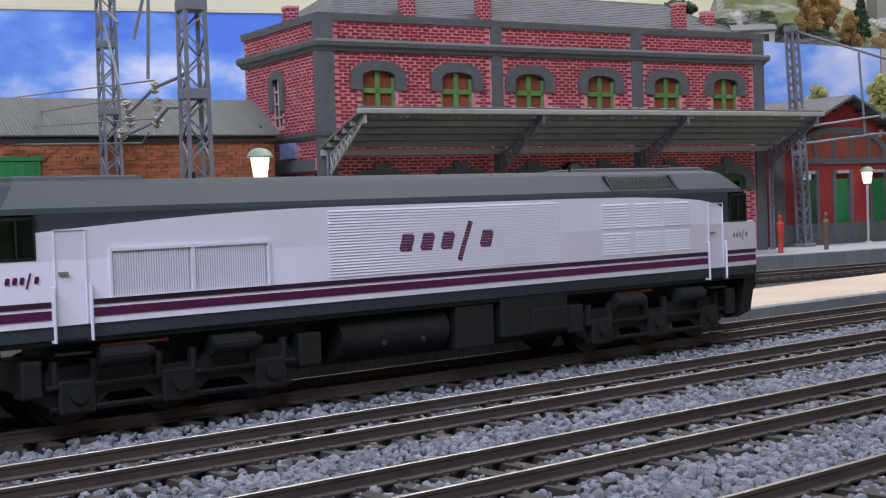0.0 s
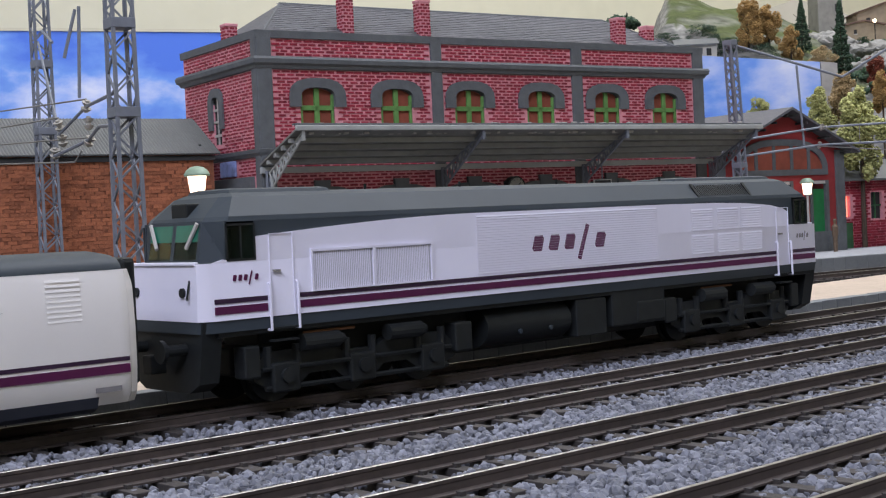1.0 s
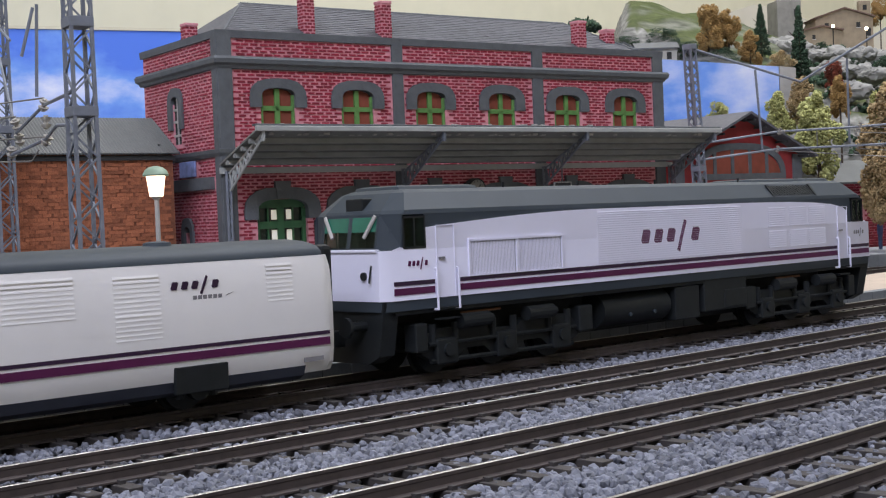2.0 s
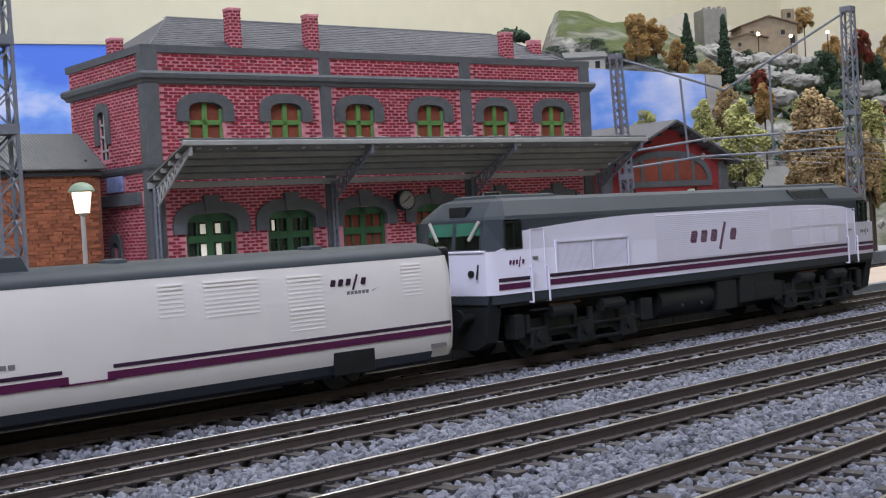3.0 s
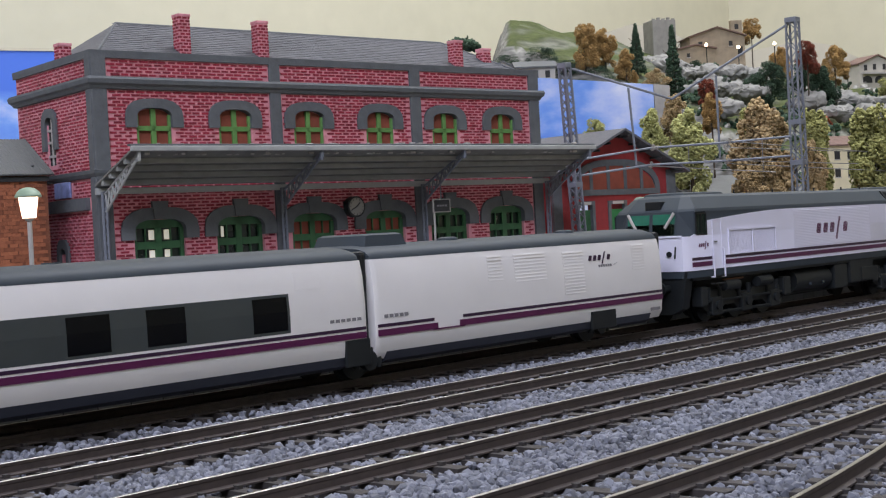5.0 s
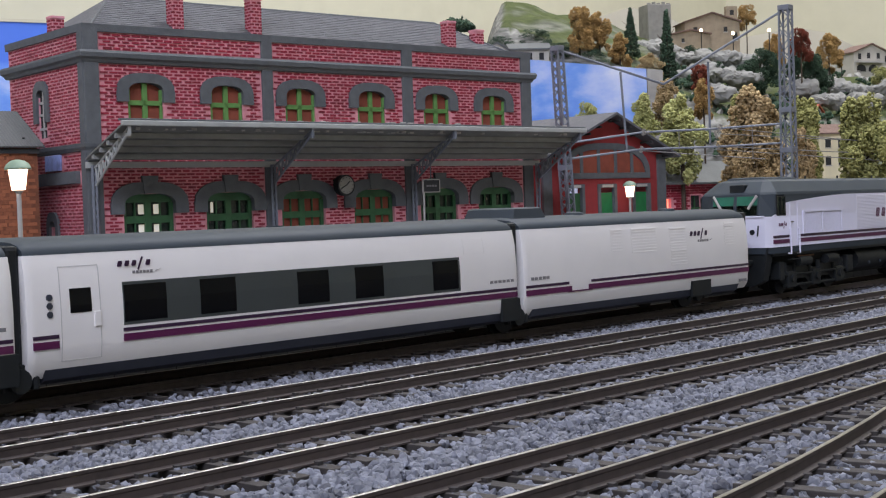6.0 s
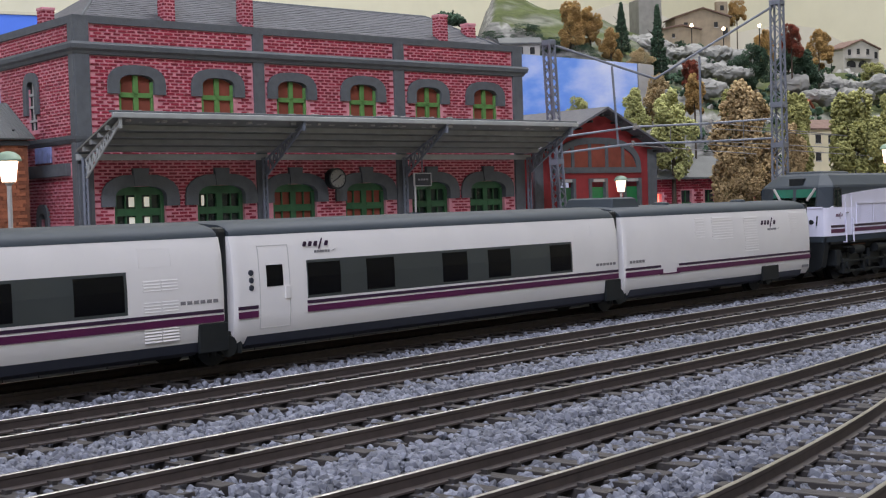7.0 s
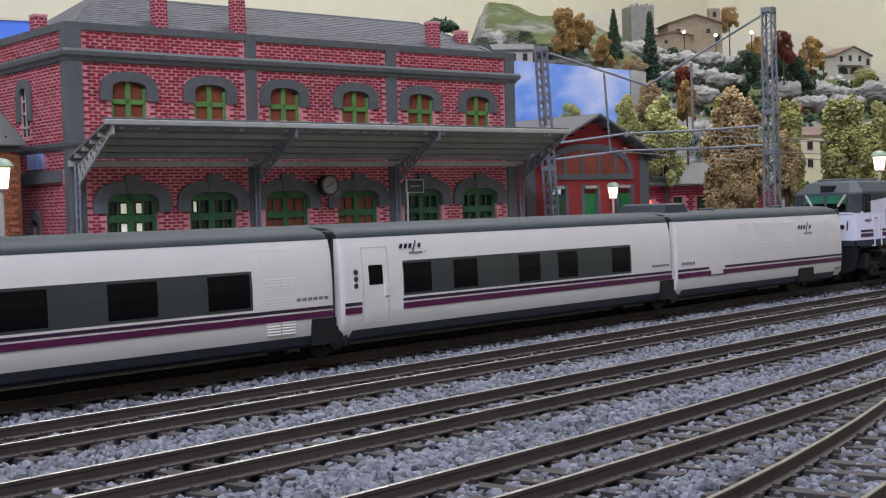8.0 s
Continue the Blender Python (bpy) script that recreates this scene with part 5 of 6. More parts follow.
# ---- catenary masts ----
def mast(label, x, y, top, w, rz=0, z0=0.0, taper=0.75):
    root = thing("catenary_mast", label, "catenary mast", x, y, z0, rz, "catenary masts")
    h = top - z0
    bm = B()
    box(bm, -w * 0.8, w * 0.8, -w * 0.8, w * 0.8, -3, 2, 0.4)
    part("foot", bm, M_kerb, root, "grey concrete foot")
    bm = B()
    for a in (-1, 1):
        for b in (-1, 1):
            r = w / 2
            loft(bm, [[(a * r * k + p, b * r * k + q, z) for p, q in ((-0.55, -0.55), (0.55, -0.55), (0.55, 0.55), (-0.55, 0.55))] for z, k in ((0, 1), (h, taper))])
    part("corner_angle", bm, M_steel, root, "grey painted steel angles")
    bm = B()
    n = int(h / (w * 0.85))
    for k in range(n):
        z0_, z1_ = h * k / n, h * (k + 1) / n
        ra, rb = w / 2 * (1 - (1 - taper) * k / n), w / 2 * (1 - (1 - taper) * (k + 1) / n)
        sgn = 1 if k % 2 else -1
        for d in (0, 1):
            for e in (-1, 1):
                pa, pb = (sgn * ra, e * ra, z0_), (-sgn * rb, e * rb, z1_)
                if d:
                    pa, pb = (pa[1], pa[0], pa[2]), (pb[1], pb[0], pb[2])
                rod(bm, pa, pb, 0.42, 4)
    part("lattice", bm, M_steel, root, "zigzag lattice bars")
    for f in (0.42, 0.58, 0.985):
        bm = B()
        r = w / 2 * (1 - (1 - taper) * f) + 0.7
        box(bm, -r, r, -r, r, h * f, h * f + 3.2, 0.2)
        part("joint_plate", bm, M_steel, root, "bolted joint plate")
    return root


mast("tall grey lattice catenary mast", 212.5, 387.5, 175, 7.6, BA, 1)
mast("tall grey lattice catenary mast", 272, 566.8, 190, 7.6, BA, 5)
lean = mast("tall grey lattice catenary mast leaning slightly", 686, 494, 136, 5.8, BA + 8, 5, 0.86)
lean.matrix_basis = Matrix.Translation((0.6875, 0.494, 0.005)) @ Matrix.Rotation(radians(-3.9), 4, Vector((0, 1, 0))) @ pose(0, 0, 0, 0, 0, BA + 8)
mast("tall grey lattice catenary mast", 789, 396, 159, 8.0, BA + 12)
far_mast = mast("small far lattice catenary mast", 960, 400, 75, 5.0, BA)


def insulator(root_name, label, a, b, n=4, r=2.0):
    root = thing(root_name, label, "insulator")
    bm = B()
    a, b = Vector(a), Vector(b)
    rod(bm, a, b, r * 0.45, 8)
    for k in range(n):
        p = a + (b - a) * ((k + 0.3) / n)
        q = a + (b - a) * ((k + 0.75) / n)
        rod(bm, p, q, r, 12, r * 0.7)
    part("ceramic", bm, M_ceramic, root, "grey ribbed ceramic")
    return root


def bars(name, label, category, segs, r, material=None):
    root = thing(name, label, category)
    for a, b in segs:
        part("bar", rod(B(), a, b, r, 6), material or M_steel, root)
    return root


# portal between the two far masts, with droppers and contact wires
C1, C2 = Vector((680, 495.5, 135)), Vector((789, 396, 157.5))
low_mid = Vector((746, 460, 113.5))
bars("catenary_portal", "grey V-shaped rod portal between two masts", "catenary portal", [
    (C1, low_mid), (low_mid, C2),
    ((718, 474, 121), (720, 472, 71)), ((766, 439, 127), (766, 439, 74))], 0.75)
bars("cantilever_arm", "dark grey rods reaching between two masts", "cantilever", [
    ((784, 399, 85), (756, 428.5, 83.2)), ((756, 428.5, 83.2), (726, 464, 82.5)), ((726, 464, 82.5), (688, 492, 77)),
    ((784, 399, 72.8), (756, 428, 71.8)), ((756, 428, 71.8), (725, 465, 71.8)), ((725, 465, 71.8), (688, 494, 67))], 0.7)
for p, q in (((727, 463, 84.6), (726, 464, 80.6)), ((726, 464.5, 73.8), (725, 465.5, 69.8)), ((758, 426, 86), (757, 428, 81)), ((755, 429, 82), (756, 428, 77)), ((757, 427, 73), (756, 428.5, 70.0)), ((729, 461, 82.4), (725.5, 464.5, 82.5))):
    insulator("insulator", "small pale ceramic insulator", p, q, 3, 1.5)
bars("contact_wire", "thin sagging contact wires over the far tracks", "overhead wire", [
    ((756, 428, 72), (1000, 330, 60)), ((756, 428, 84), (985, 345, 66)), ((725, 465, 71), (775, 405, 63)),
    ((756, 428, 70), (1000, 320, 52)), ((756, 428, 80), (1010, 345, 70)), ((740, 446, 82), (740, 446, 72)), ((772, 412, 84), (772, 412, 64))], 0.30, M_wire)
# cantilever on the near mast, over the station track
bars("cantilever_arm", "grey cantilever arm of a catenary mast", "cantilever", [
    ((211, 391, 82), (228, 442, 83)), ((228, 442, 83), (229, 466, 75)), ((211, 391, 72), (220, 418, 74)), ((220, 418, 74), (228, 442, 71)), ((228, 442, 71), (227, 467, 67)),
    ((227, 442, 118), (226, 443, 86)), ((226, 443, 117), (222, 445, 100))], 0.6)
bars("cantilever_arm", "grey stub arm of a far catenary mast", "cantilever", [
    ((271, 563, 128), (262, 535, 119)), ((269, 563, 123), (232, 474, 81))], 0.6)
for p, q in (((228, 441, 85), (228, 443, 81)), ((228.5, 442, 79.5), (228.5, 442, 74.5)), ((229, 441, 72.5), (228, 443, 69)), ((228, 465, 80), (230, 466, 76)), ((230, 466, 75), (231, 467, 70.5)), ((227, 466, 70), (228, 468, 66))):
    insulator("insulator", "grey ribbed ceramic insulator", p, q, 2, 1.9)
bars("contact_wire", "thin contact wires over the station track", "overhead wire", [
    ((277, 717, 101), (228, 442, 85.5)), ((276, 717, 91), (229, 466, 81)), ((254, 661, 82), (228, 442, 72)), ((235, 615, 72), (228, 453, 64)), ((228, 453, 64), (229, 449, 68))], 0.3, M_wire)


# ---- miniature figures on the platform ----
def figure(label, x, y, m, coat):
    bm = B()
    loft(bm, [[(r * math.cos(radians(a)), r * 0.7 * math.sin(radians(a)), z) for a in range(0, 360, 30)] for z, r in ((0, 2.0), (0.6, 1.6), (9, 1.9), (11, 2.5), (16, 2.7), (17.5, 1.2), (18.2, 0.9), (19, 1.4), (20.4, 1.4), (21, 0.6))])
    me = finish(bm, True)
    me.materials.append(coat)
    o = new("miniature_figure", me)
    o.matrix_basis = mm(x, y, 5)
    return tagged(o, label, "figurine", "platform figurines")


M_red = mat("red_enamel", (0.45, 0.04, 0.03), 0.6, vary=0.2)
M_brown = mat("brown_enamel", (0.12, 0.08, 0.05), 0.7, vary=0.3)
M_blue = mat("blue_enamel", (0.06, 0.09, 0.20), 0.7, vary=0.4)
figure("tiny red painted figurine on the platform", 615, 459, None, M_red)
figure("tiny brown painted figurine on the platform", 655, 457, None, M_brown)
figure("tiny dark painted figurine on the platform", 760, 478, None, M_brown)
figure("tiny blue painted figurine on the platform", 835, 458, None, M_blue)


# ---- hill ----
def hill_z(x, y):
    r, az = math.hypot(x, y), math.degrees(math.atan2(y, x))
    a = min(max(az, 14), 48) - 23.5
    r0, top = 1075 - 12 * a, min(185 + 5 * a, 262)
    if r <= r0:
        return -6.0
    h = top * (1 - math.exp(-(r - r0) / 220))
    if az > 29.0:
        rp = 1122 + max(0, az - 36) * 4
        f = min(max((r - rp) / 45, 0), 1)
        edge = min(1, (az - 29.0) / 1.5)
        h *= 1 - edge * (1 - f * f * (3 - 2 * f))
    if az > 38.2:
        g = min(1, (az - 38.2) / 3.6)
        h *= 1 - g * g * (3 - 2 * g)
    step = 17.0
    t = h / step
    h = h * 0.55 + 0.45 * step * (math.floor(t) + min(1, (t - math.floor(t)) * 2.6))
    h *= 1.0 + 0.07 * min(max((az - 31) / 4, 0), 1)
    h += 7 * (noise.noise(Vector((x, y, 0)) * 0.012)) + 3 * noise.noise(Vector((x, y, 5)) * 0.05)
    return h - 4


verts, quads = [], []
nx, ny = 190, 150
for i in range(nx + 1):
    for j in range(ny + 1):
        xx, yy = 640 + i * 6.2, 330 + j * 6.2
        verts.append((xx * K, yy * K, hill_z(xx, yy) * K))
for i in range(nx):
    for j in range(ny):
        n = i * (ny + 1) + j
        quads.append((n, n + ny + 1, n + ny + 2, n + 1))
me = bpy.data.meshes.new("hill")
me.from_pydata(verts, [], quads)


def hill_material():
    m = mat("terraced_hill", (0.072, 0.086, 0.036), 0.95, vary=0.5, scale=80, bump=1.0, bump_scale=300, stain=(0.05, 0.06, 0.03))
    nt = m.node_tree
    p = nt.nodes["Principled BSDF"]
    g = nt.nodes.new("ShaderNodeNewGeometry")
    sep = nt.nodes.new("ShaderNodeSeparateXYZ")
    nt.links.new(g.outputs["Normal"], sep.inputs[0])
    mp = nt.nodes.new("ShaderNodeMapRange")
    mp.inputs["From Min"].default_value, mp.inputs["From Max"].default_value = 0.66, 0.88
    p.inputs["Specular IOR Level"].default_value = 0.1
    nt.links.new(sep.outputs["Z"], mp.inputs["Value"])
    mix = nt.nodes.new("ShaderNodeMix")
    mix.data_type = "RGBA"
    nt.links.new(mp.outputs[0], mix.inputs["Factor"])
    rock = nt.nodes.new("ShaderNodeTexNoise")
    rock.inputs["Scale"].default_value, rock.inputs["Detail"].default_value = 70, 8
    rr = nt.nodes.new("ShaderNodeValToRGB")
    rr.color_ramp.elements[0].position, rr.color_ramp.elements[0].color = 0.3, (0.10, 0.10, 0.09, 1)
    rr.color_ramp.elements[1].position, rr.color_ramp.elements[1].color = 0.7, (0.36, 0.35, 0.32, 1)
    nt.links.new(rock.outputs["Fac"], rr.inputs[0])
    nt.links.new(rr.outputs[0], mix.inputs["A"])
    src = p.inputs["Base Color"].links[0].from_socket
    nt.links.new(src, mix.inputs["B"])
    nt.links.new(mix.outputs["Result"], p.inputs["Base Color"])
    return m


me.materials.append(hill_material())
me.polygons.foreach_set("use_smooth", [True] * len(me.polygons))
tagged(new("ground", me), "terraced hillside of turf and grey rock", "", "", "structure")
# painted range on the wall
bm = B()
prism(bm, [(0, 0)] + [(i * 40, 268 + 40 * math.sin(i * 0.33 + 0.6) + 22 * math.sin(i * 0.9)) for i in range(24)] + [(920, 0)], 1, 0, 2)
structure("backdrop", bm, M_farhill, "pale painted mountain range cut-out on the wall", mm(1650, 1180, 0, -62))


# ---- trees ----
def crown_mesh(key, seed, kind, w):
    """Foam foliage: many small rough lumps on a few larger boughs; unit height 1 in the mesh, uneven outline."""
    rng = np.random.default_rng(seed)
    iv = np.array([(1, 0, 0), (-1, 0, 0), (0, 1, 0), (0, -1, 0), (0, 0, 1), (0, 0, -1)], float)
    ifc = np.array([(0, 2, 4), (2, 1, 4), (1, 3, 4), (3, 0, 4), (2, 0, 5), (1, 2, 5), (3, 1, 5), (0, 3, 5)])
    cents, rad = [], []
    if kind == "cone":
        for k in range(2000):
            z = rng.uniform(0.08, 1.0)
            r = 0.23 * (1.03 - z) * (0.75 + 0.45 * abs(math.sin(z * 26))) + 0.012
            a = rng.uniform(0, 6.283)
            q = math.sqrt(rng.uniform(0.25, 1))
            cents.append((r * q * math.cos(a), r * q * math.sin(a), z + rng.uniform(-0.02, 0.02)))
            rad.append(rng.uniform(0.010, 0.024))
    elif kind == "umbrella":
        for k in range(700):
            a, q = rng.uniform(0, 6.283), math.sqrt(rng.uniform(0, 1))
            cents.append((0.62 * q * math.cos(a), 0.62 * q * math.sin(a), 0.78 + 0.2 * (1 - q * q) * rng.uniform(0, 1) + rng.uniform(-0.05, 0.02)))
            rad.append(rng.uniform(0.03, 0.065))
    else:
        boughs = [(0, 0, 0.93, 0.07), (0.01, 0, 0.45, 0.18), (0, 0.02, 0.65, 0.14)]
        for k in range(26):
            bz, turn_ = 0.14 + 0.76 * (k + rng.uniform(0, 1)) / 26, rng.uniform(0, 6.283)
            reach = 0.31 * math.sqrt(max(0.02, 1 - ((bz - 0.40) / 0.58) ** 2)) * rng.uniform(0.55, 1.1)
            boughs.append((reach * math.cos(turn_), reach * math.sin(turn_), bz, rng.uniform(0.085, 0.15)))
        for bx, by, bz, br in boughs:
            for k in range(int(1900 * br)):
                d = rng.normal(size=3)
                d /= np.linalg.norm(d)
                q = br * rng.uniform(0.6, 1.05)
                cents.append((bx + d[0] * q, by + d[1] * q, bz + d[2] * q * 0.9))
                rad.append(rng.uniform(0.009, 0.021))
    c, r = np.array(cents) * np.array((w, w, 1.0)), np.array(rad)
    n = len(c)
    spin = rng.normal(size=(n, 3, 3))
    spin /= np.linalg.norm(spin, axis=2, keepdims=True)
    v = np.einsum("kj,njm->nkm", iv, spin) * r[:, None, None] * rng.uniform(0.7, 1.35, (n, len(iv), 1)) + c[:, None]
    f = ifc[None] + len(iv) * np.arange(n)[:, None, None]
    me = bpy.data.meshes.new("crown")
    me.from_pydata(v.reshape(-1, 3).tolist(), [], f.reshape(-1, 3).tolist())
    me.materials.append(LEAF[key])
    me.polygons.foreach_set("use_smooth", [True] * len(me.polygons))
    return me


CROWNS = {}


def tree(key, kind, label, x, y, foot, z0, h, w=1.0, seed=0):
    """A tree whose trunk stands at height foot and whose crown reaches from z0 up by h."""
    root = thing("tree", label, "tree", x, y, foot, seed * 73 % 360, "model trees")
    lift = z0 - foot
    top = lift + h * (0.75 if kind != "umbrella" else 0.8)
    mid = lift + h * 0.35
    bm = B()
    rod(bm, (0, 0, min(-1, lift)), (0.01 * h, 0, mid), h * 0.028, 8, h * 0.018)
    rod(bm, (0.01 * h, 0, mid), (0, 0.01 * h, top), h * 0.018, 8, h * 0.006)
    for k in range(7):
        a = k * 2.4 + seed
        zz = lift + 0.75 * h * (0.35 + 0.08 * k)
        rod(bm, (0, 0, zz), (0.2 * h * w * math.cos(a), 0.2 * h * w * math.sin(a), zz + 0.14 * h), h * 0.010, 5, h * 0.003)
    part("trunk", bm, M_bark, root, "brown trunk with limbs")
    ck = (key, kind, seed % 2, round(w * 5))
    if ck not in CROWNS:
        CROWNS[ck] = crown_mesh(key, 40 + seed % 2 * 7 + len(kind), kind, round(w * 5) / 5)
    o = new("crown", CROWNS[ck])
    o.parent = root
    o.matrix_basis = Matrix.Translation((0, 0, lift * K)) @ Matrix.Diagonal((h * K, h * K, h * K, 1))
    return root


TREES = (
    ("ochre", "round", 951, 672, 166, 42, 0.82),
    ("ochre", "round", 977, 669, 168, 38, 0.78),
    ("ochre", "round", 974, 646, 152, 32, 0.73),
    ("dark", "cone", 1012, 660, 163, 47, 0.75),
    ("dark", "cone", 1012, 623, 137, 66, 0.63),
    ("tan", "round", 994, 629, 141, 26, 1.15),
    ("dark", "round", 932, 704, 175, 16, 2.37),
    ("dark", "round", 913, 729, 174, 12, 2.73),
    ("dark", "round", 941, 686, 161, 17, 1.54),
    ("dark", "round", 955, 666, 157, 15, 3.17),
    ("red", "round", 1016, 595, 124, 31, 0.76),
    ("ochre", "round", 880, 510, 95, 34, 0.65),
    ("tan", "round", 849, 522, 90, 37, 0.77),
    ("dark", "round", 1097, 581, 129, 44, 1.11),
    ("dark", "round", 1140, 549, 120, 47, 0.82),
    ("dark", "round", 1180, 585, 142, 39, 0.74),
    ("red", "round", 1119, 551, 157, 32, 0.87),
    ("ochre", "round", 1283, 603, 159, 44, 0.70),
    ("ochre", "round", 1273, 689, 213, 28, 0.91),
    ("ochre", "round", 1259, 651, 169, 37, 0.73),
    ("olive", "round", 1223, 522, 123, 35, 0.96),
    ("dark", "round", 1170, 533, 118, 15, 1.13),
    ("dark", "round", 1146, 681, 174, 15, 1.37),
    ("dark", "round", 1079, 613, 143, 20, 0.96),
    ("lime", "round", 827, 529, 70, 47, 0.60),
    ("lime", "round", 820, 493, 44, 70, 0.52),
    ("lime", "round", 825, 576, 82, 32, 0.90),
    ("tan", "round", 817, 438, 22, 93, 0.66),
    ("tan", "round", 797, 427, 20, 50, 0.8),
    ("olive", "round", 842, 455, 80, 37, 0.75),
    ("olive", "round", 851, 416, 31, 75, 0.40),
    ("tan", "round", 837, 410, 31, 54, 0.50),
    ("olive", "round", 877, 386, 24, 82, 0.62),
    ("olive", "round", 871, 362, 24, 78, 0.50),
    ("dark", "umbrella", 846, 720, 156, 40, 0.56))
SLENDER = {"lime": "slender light green leafy tree", "olive": "bushy yellow-green leafy tree", "tan": "bushy tan-brown autumn tree", "ochre": "ochre autumn tree with dense crown"}
NAMES = {"lime": "light green tree behind the shed", "ochre": "ochre autumn tree on the hillside", "dark": "dark green tree on the hillside", "tan": "tan autumn tree on the hillside", "olive": "olive tree on the hillside", "red": "rust-red tree on the hillside"}
for k, (key, kind, x, y, z, h, w) in enumerate(TREES):
    near = math.hypot(x, y) < 1000
    label = {"cone": "dark green slender conifer on the hillside", "umbrella": "dark green umbrella pine behind the station"}.get(kind) or (SLENDER if near else NAMES)[key]
    tree(key, kind, label, x, y, hill_z(x, y) - 1, z, h, w, k)


# ---- houses on the hill ----
def house(name, label, x, y, z, rz, w, d, h, rise, wall, tile, wins, doors=0):
    root = thing(name, label, "house", x, y, z, rz)
    bm = B()
    box(bm, -w / 2, w / 2, 0, d, -14, h)
    prism(bm, ((-w / 2, h), (w / 2, h), (0, h + rise)), 1, 0, d) if rise > 0 else None
    part("wall", bm, wall, root)
    if rise > 0:
        for s in (-1, 1):
            part("roof", prism(B(), ((s * (w / 2 + 2), h - rise * 4 / w), (0, h + rise), (0, h + rise + 1.4), (s * (w / 2 + 2), h + 1.4 - rise * 4 / w)), 1, -2, d + 2), tile, root, "tiled gable roof")
    else:
        part("roof", prism(B(), ((-2.5, h - 0.5), (d / 2, h - rise), (d + 2.5, h - 0.5), (d + 2.5, h + 0.6), (d / 2, h - rise + 1.4), (-2.5, h + 0.6)), 0, -w / 2 - 2, w / 2 + 2), tile, root, "tiled pitched roof")
    for u, zz, ww, hh in wins:
        win = part("window", box(B(), u - ww / 2, u + ww / 2, -0.25, 0.4, zz, zz + hh), M_inside, root, "small dark window")
        bm = B()
        box(bm, u - ww / 2 - 0.5, u + ww / 2 + 0.5, -0.6, -0.3, zz - 0.8, zz - 0.1)
        part("sill", bm, M_pale, win)
    return root


face = -49
tower = thing("stone_tower", "square grey stone tower ruin", "tower", 1198, 747, 196, face + 16)
part("wall", box(B(), -13, 13, 0, 24, -20, 46, 0.6), M_towerstone, tower, "rough grey masonry")
part("slit_window", box(B(), 5, 8, -0.4, 0.6, 30, 37), M_inside, tower)
bm = B()
for k in range(5):
    box(bm, -12.8 + k * 5.4, -9.6 + k * 5.4, 0.2, 2.4, 46, 47.2 + (k % 2))
part("broken_edge", bm, M_towerstone, tower)
house("chapel", "tan stone chapel with low gable roof", 1229, 704, 202, face + 8, 58, 34, 19, 9, M_stonewall, M_tile, ((-18, 8, 4, 6), (14, 9, 4, 5), (24, 0, 5, 8)))
bell = thing("bell_gable", "small stone bell gable beside the chapel", "belfry", 1243, 688, 225, face + 8)
part("wall", box(B(), -6, 6, 3, 9, -8, 12, 0.3), M_stonewall, bell)
part("bell_opening", box(B(), -2, 2, 2.6, 3.2, 3, 8), M_inside, bell)
house("annex", "low tan stone annex of the chapel", 1206, 716, 197, face + 8, 40, 20, 11, 4, M_stonewall, M_tile, ((-8, 3, 3, 4),))
hh = house("villa", "white villa with balcony and arches", 1390, 606, 170, face + 24, 48, 30, 20, 9, M_housewhite, M_tile, ((-16, 13, 4, 6), (-4, 14, 4, 6), (9, 14, 4, 6), (20, 10, 4, 7), (-18, 1, 4, 5)))
bm = B()
box(bm, -22, 12, -5, 0, 9, 11)
part("balcony", bm, M_pale, hh)
for u in (-14, 2):
    bm = B()
    prism(bm, [(u - 6, 0), (u + 6, 0)] + [(u + 6 * math.cos(math.pi * k / 8), 3 + 4.5 * math.sin(math.pi * k / 8)) for k in range(9)], 1, -0.4, 0.3)
    part("arch", bm, M_inside, hh)
house("house", "pale yellow two-storey house with brown roof", 1017, 468, 57, face + 20, 40, 34, 31, -7, M_houseyellow, M_tile, ((-12, 20, 5, 7), (0, 20, 5, 7), (12, 20, 5, 7), (-12, 6, 5, 7), (0, 6, 5, 7), (12, 6, 5, 7)))
house("house", "small house with red tiled roof", 1107, 531, 86, face + 50, 30, 30, 22, 10, M_housewhite, M_redtile, ((-6, 8, 4, 6),))
house("villa", "low white villa with shallow roof", 911, 695, 159, face + 6, 33, 20, 12, -5, M_housewhite, M_zinc, ((-10, 3, 4, 6), (0, 3, 4, 6), (10, 3, 4, 6)))
house("cottage", "small white gabled cottage", 893, 716, 160, face + 6, 23, 20, 10, 7, M_housewhite, M_zinc, ((-4, 3, 4, 5),))
house("low_shed", "long low grey-roofed building behind the trees", 900, 510, 8, face + 25, 110, 40, 44, -12, M_housewhite, M_zinc, ((-30, 20, 6, 8), (-5, 20, 6, 8)))
for x, y, z in ((1200, 700, 210), (1214, 672, 205), (1240, 646, 207), (1330, 612, 186)):
    b = thing("hill_lamp", "tiny lit street lamp on the hillside", "street lamp", x, y, z - 14, 0, "hill lamps")
    part("post", rod(B(), (0, 0, -12), (0, 0, 12), 0.5, 6), M_dark, b)
    bm = B()
    bmesh.ops.create_icosphere(bm, subdivisions=2, radius=1.7, matrix=Matrix.Translation((0, 0, 14)))
    part("bulb", bm, M_bulb, b, "glowing bulb")

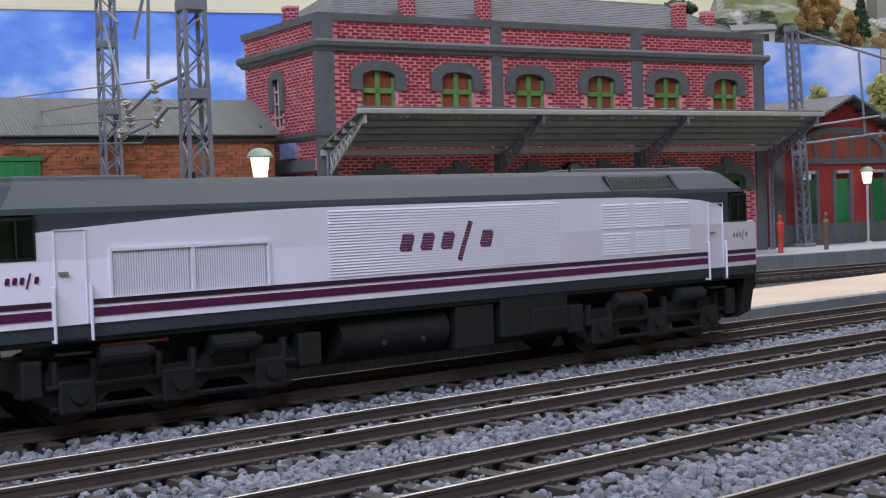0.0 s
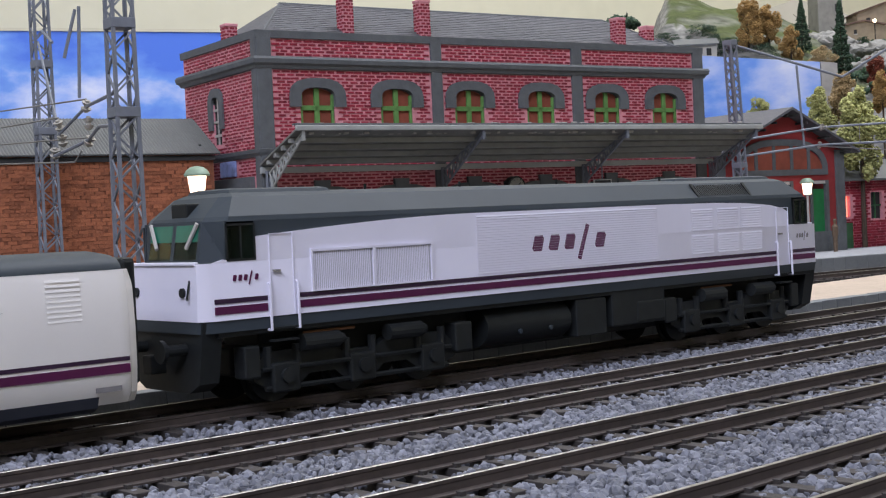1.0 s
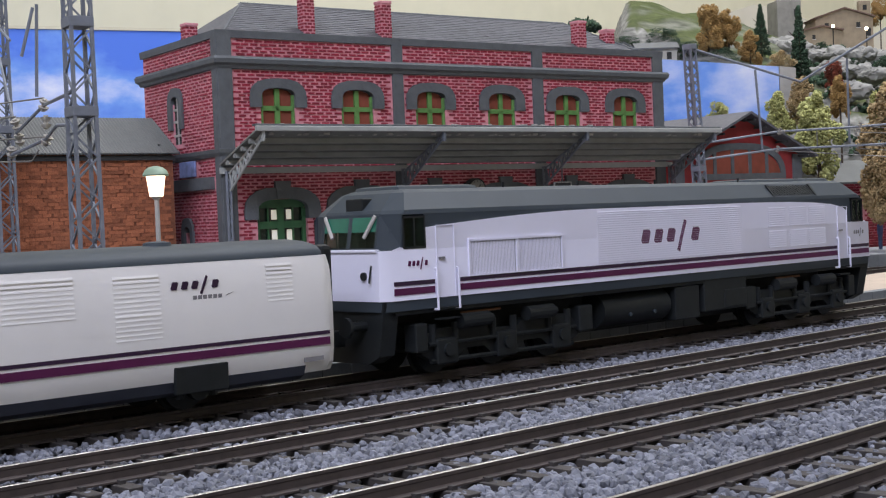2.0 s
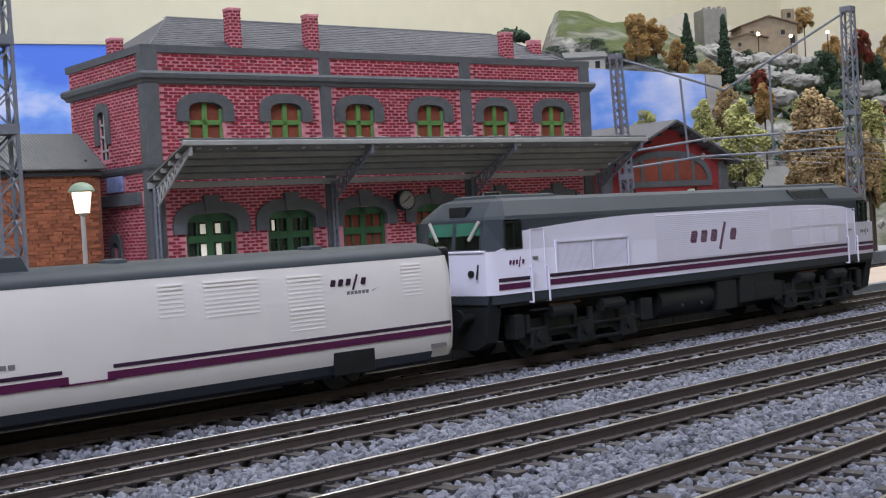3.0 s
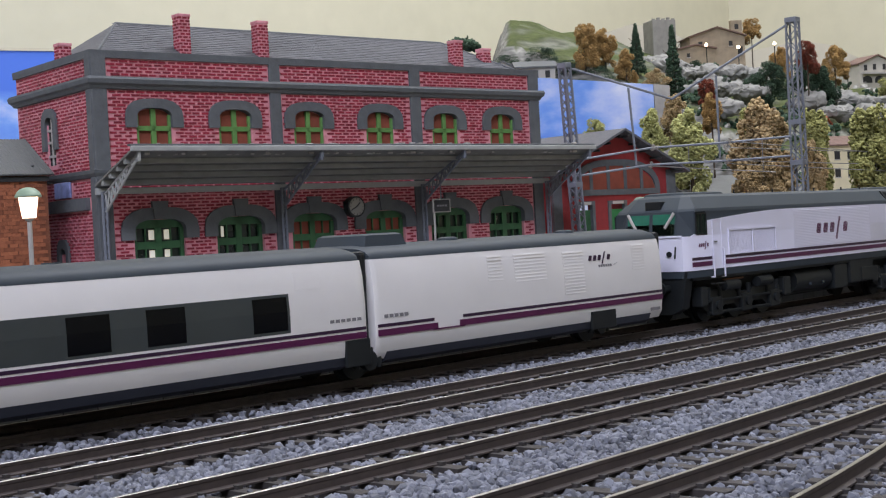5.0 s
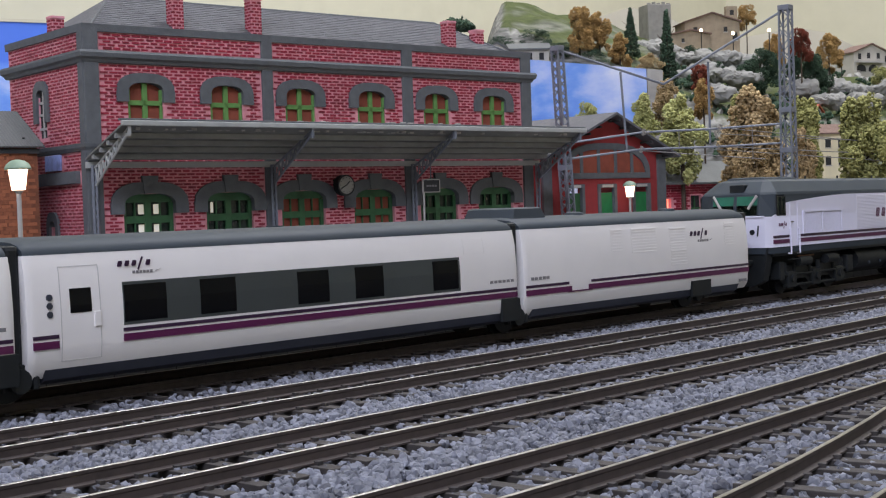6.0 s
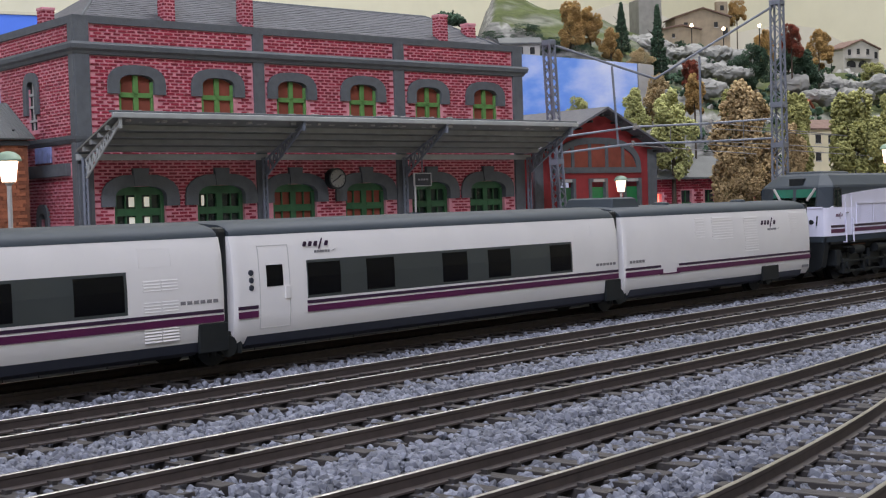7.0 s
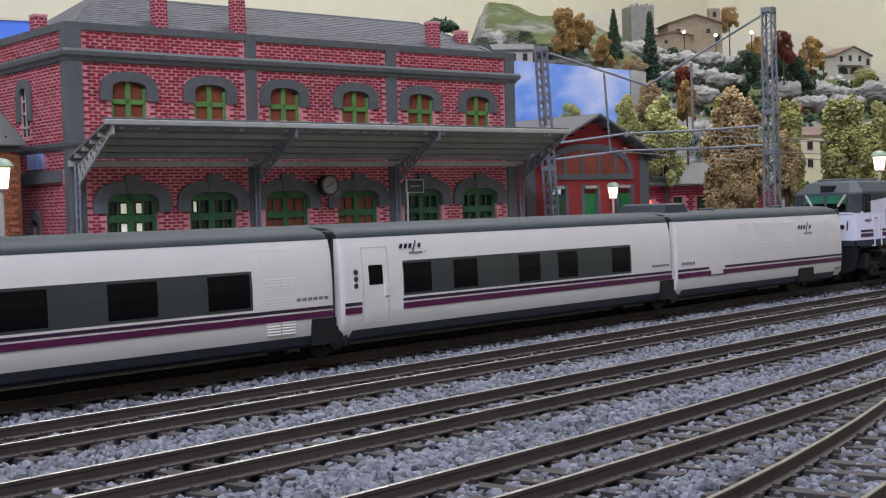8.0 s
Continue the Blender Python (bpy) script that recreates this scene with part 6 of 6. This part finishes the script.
# boulders and bushes scattered over the slope
rng = np.random.default_rng(21)
pts = []
while len(pts) < 380:
    xx, yy = rng.uniform(880, 1500), rng.uniform(430, 900)
    if hill_z(xx, yy) > 10 and yy / xx < 0.62:
        pts.append((xx, yy, hill_z(xx, yy)))
o = stones("grey boulders on the hillside", pts, 7.0, 22)
o.name = "boulders"
o.data.materials.clear()
o.data.materials.append(M_rock)
ledge_at = ((1095, 675, 186), (1091, 664, 177), (1099, 650, 178), (1098, 632, 175), (1106, 619, 174), (1122, 610, 172), (1052, 631, 156), (1070, 621, 162), (1070, 601, 157), (1069, 582, 151), (1024, 581, 136), (1119, 552, 141), (1163, 552, 146), (1171, 537, 142), (1179, 519, 138), (1189, 496, 140), (1121, 524, 129), (1133, 498, 125), (1118, 715, 195), (1124, 706, 195))
for k, (x, y, z) in enumerate(ledge_at):
    rr = random.Random(k)
    bm = B()
    bmesh.ops.create_icosphere(bm, subdivisions=4, radius=1)
    bmesh.ops.scale(bm, vec=(rr.uniform(13, 21), rr.uniform(8, 12), rr.uniform(4.5, 7.5)), verts=bm.verts)
    for v in bm.verts:
        n1 = noise.noise(v.co * 0.09 + Vector((k * 7, 0, 0)))
        v.co += v.normal * (4 * n1 + 4.5 * abs(noise.noise(v.co * 0.16 + Vector((0, k, 0)))) + 1.6 * noise.noise(v.co * 0.45))
    me = finish(bm, True)
    me.materials.append(M_ledge)
    o = new("rock_ledge", me)
    o.matrix_basis = mm(x + 6, y + 5, z - 6, face + rr.uniform(-12, 12))
    tagged(o, "pale grey weathered rock ledge in the slope", "rock", "rock ledges")
verts, faces = [], []
ico = bmesh.new()
bmesh.ops.create_icosphere(ico, subdivisions=1, radius=1)
iv = np.array([v.co[:] for v in ico.verts])
ifc = [[v.index for v in f.verts] for f in ico.faces]
ico.free()
for k in range(560):
    xx, yy = rng.uniform(880, 1480), rng.uniform(430, 880)
    z = hill_z(xx, yy)
    if z < 10 or yy / xx > 0.62:
        continue
    for q in range(14):
        n = len(verts)
        c = np.array((xx, yy, z)) + rng.normal(size=3) * np.array((5, 5, 2.2)) + np.array((0, 0, 2))
        verts += ((iv * rng.uniform(1.2, 2.8) * rng.uniform(0.7, 1.3, (len(iv), 1)) + c) * K).tolist()
        faces += [[a + n for a in f] for f in ifc]
me = bpy.data.meshes.new("bushes")
me.from_pydata(verts, [], faces)
me.materials.append(LEAF["dark"])
tagged(new("bushes", me), "low dark green bushes along the terraces", "bushes", "", "stuff")

# ---- kerb stones, each laid on its own ----
KERB = finish(box(B(), -4.8, 4.8, 0, 5.4, -4.4, 6.0, 0.2))
KERB.materials.append(M_kerb)
LOW_KERB = finish(box(B(), -4.8, 4.8, 0, 5.2, -4.4, 1.3, 0.2))
LOW_KERB.materials.append(M_kerb)
for k in range(84):
    o = new("kerb_stone", LOW_KERB)
    o.parent = kerb
    o.matrix_basis = mm(20 + k * 9.75, 281.2, 0.0 - random.Random(k).uniform(0, 0.25))
for k in range(90):
    o = new("kerb_stone", KERB)
    o.parent = station_kerb
    o.matrix_basis = mm(-120 + k * 9.75, -70.6, -0.3 - random.Random(k).uniform(0, 0.25))

# ---- what moves: the train rolls along its track and slows to a stop ----
ROLL = ((0, 66.3), (0.5, 98.9), (1.0, 131.8), (1.5, 161.9), (2.25, 209), (3.0, 257.3), (3.5, 291.4), (4.0, 322.2), (4.5, 351.8), (5.25, 404), (6.0, 455.0), (6.5, 483.4), (7.0, 511.7), (7.5, 537.7), (7.8, 548.2), (8.0, 550.7))


def motions():
    for vehicle, start in ((LOCO, 127.9), (VAN, -0.6), (COACHES[0], -139.4), (COACHES[1], -305.4), (COACHES[2], -471.4)):
        walk(vehicle, [(t, mm(start + s, 258.2, 0)) for t, s in ROLL])


motions()
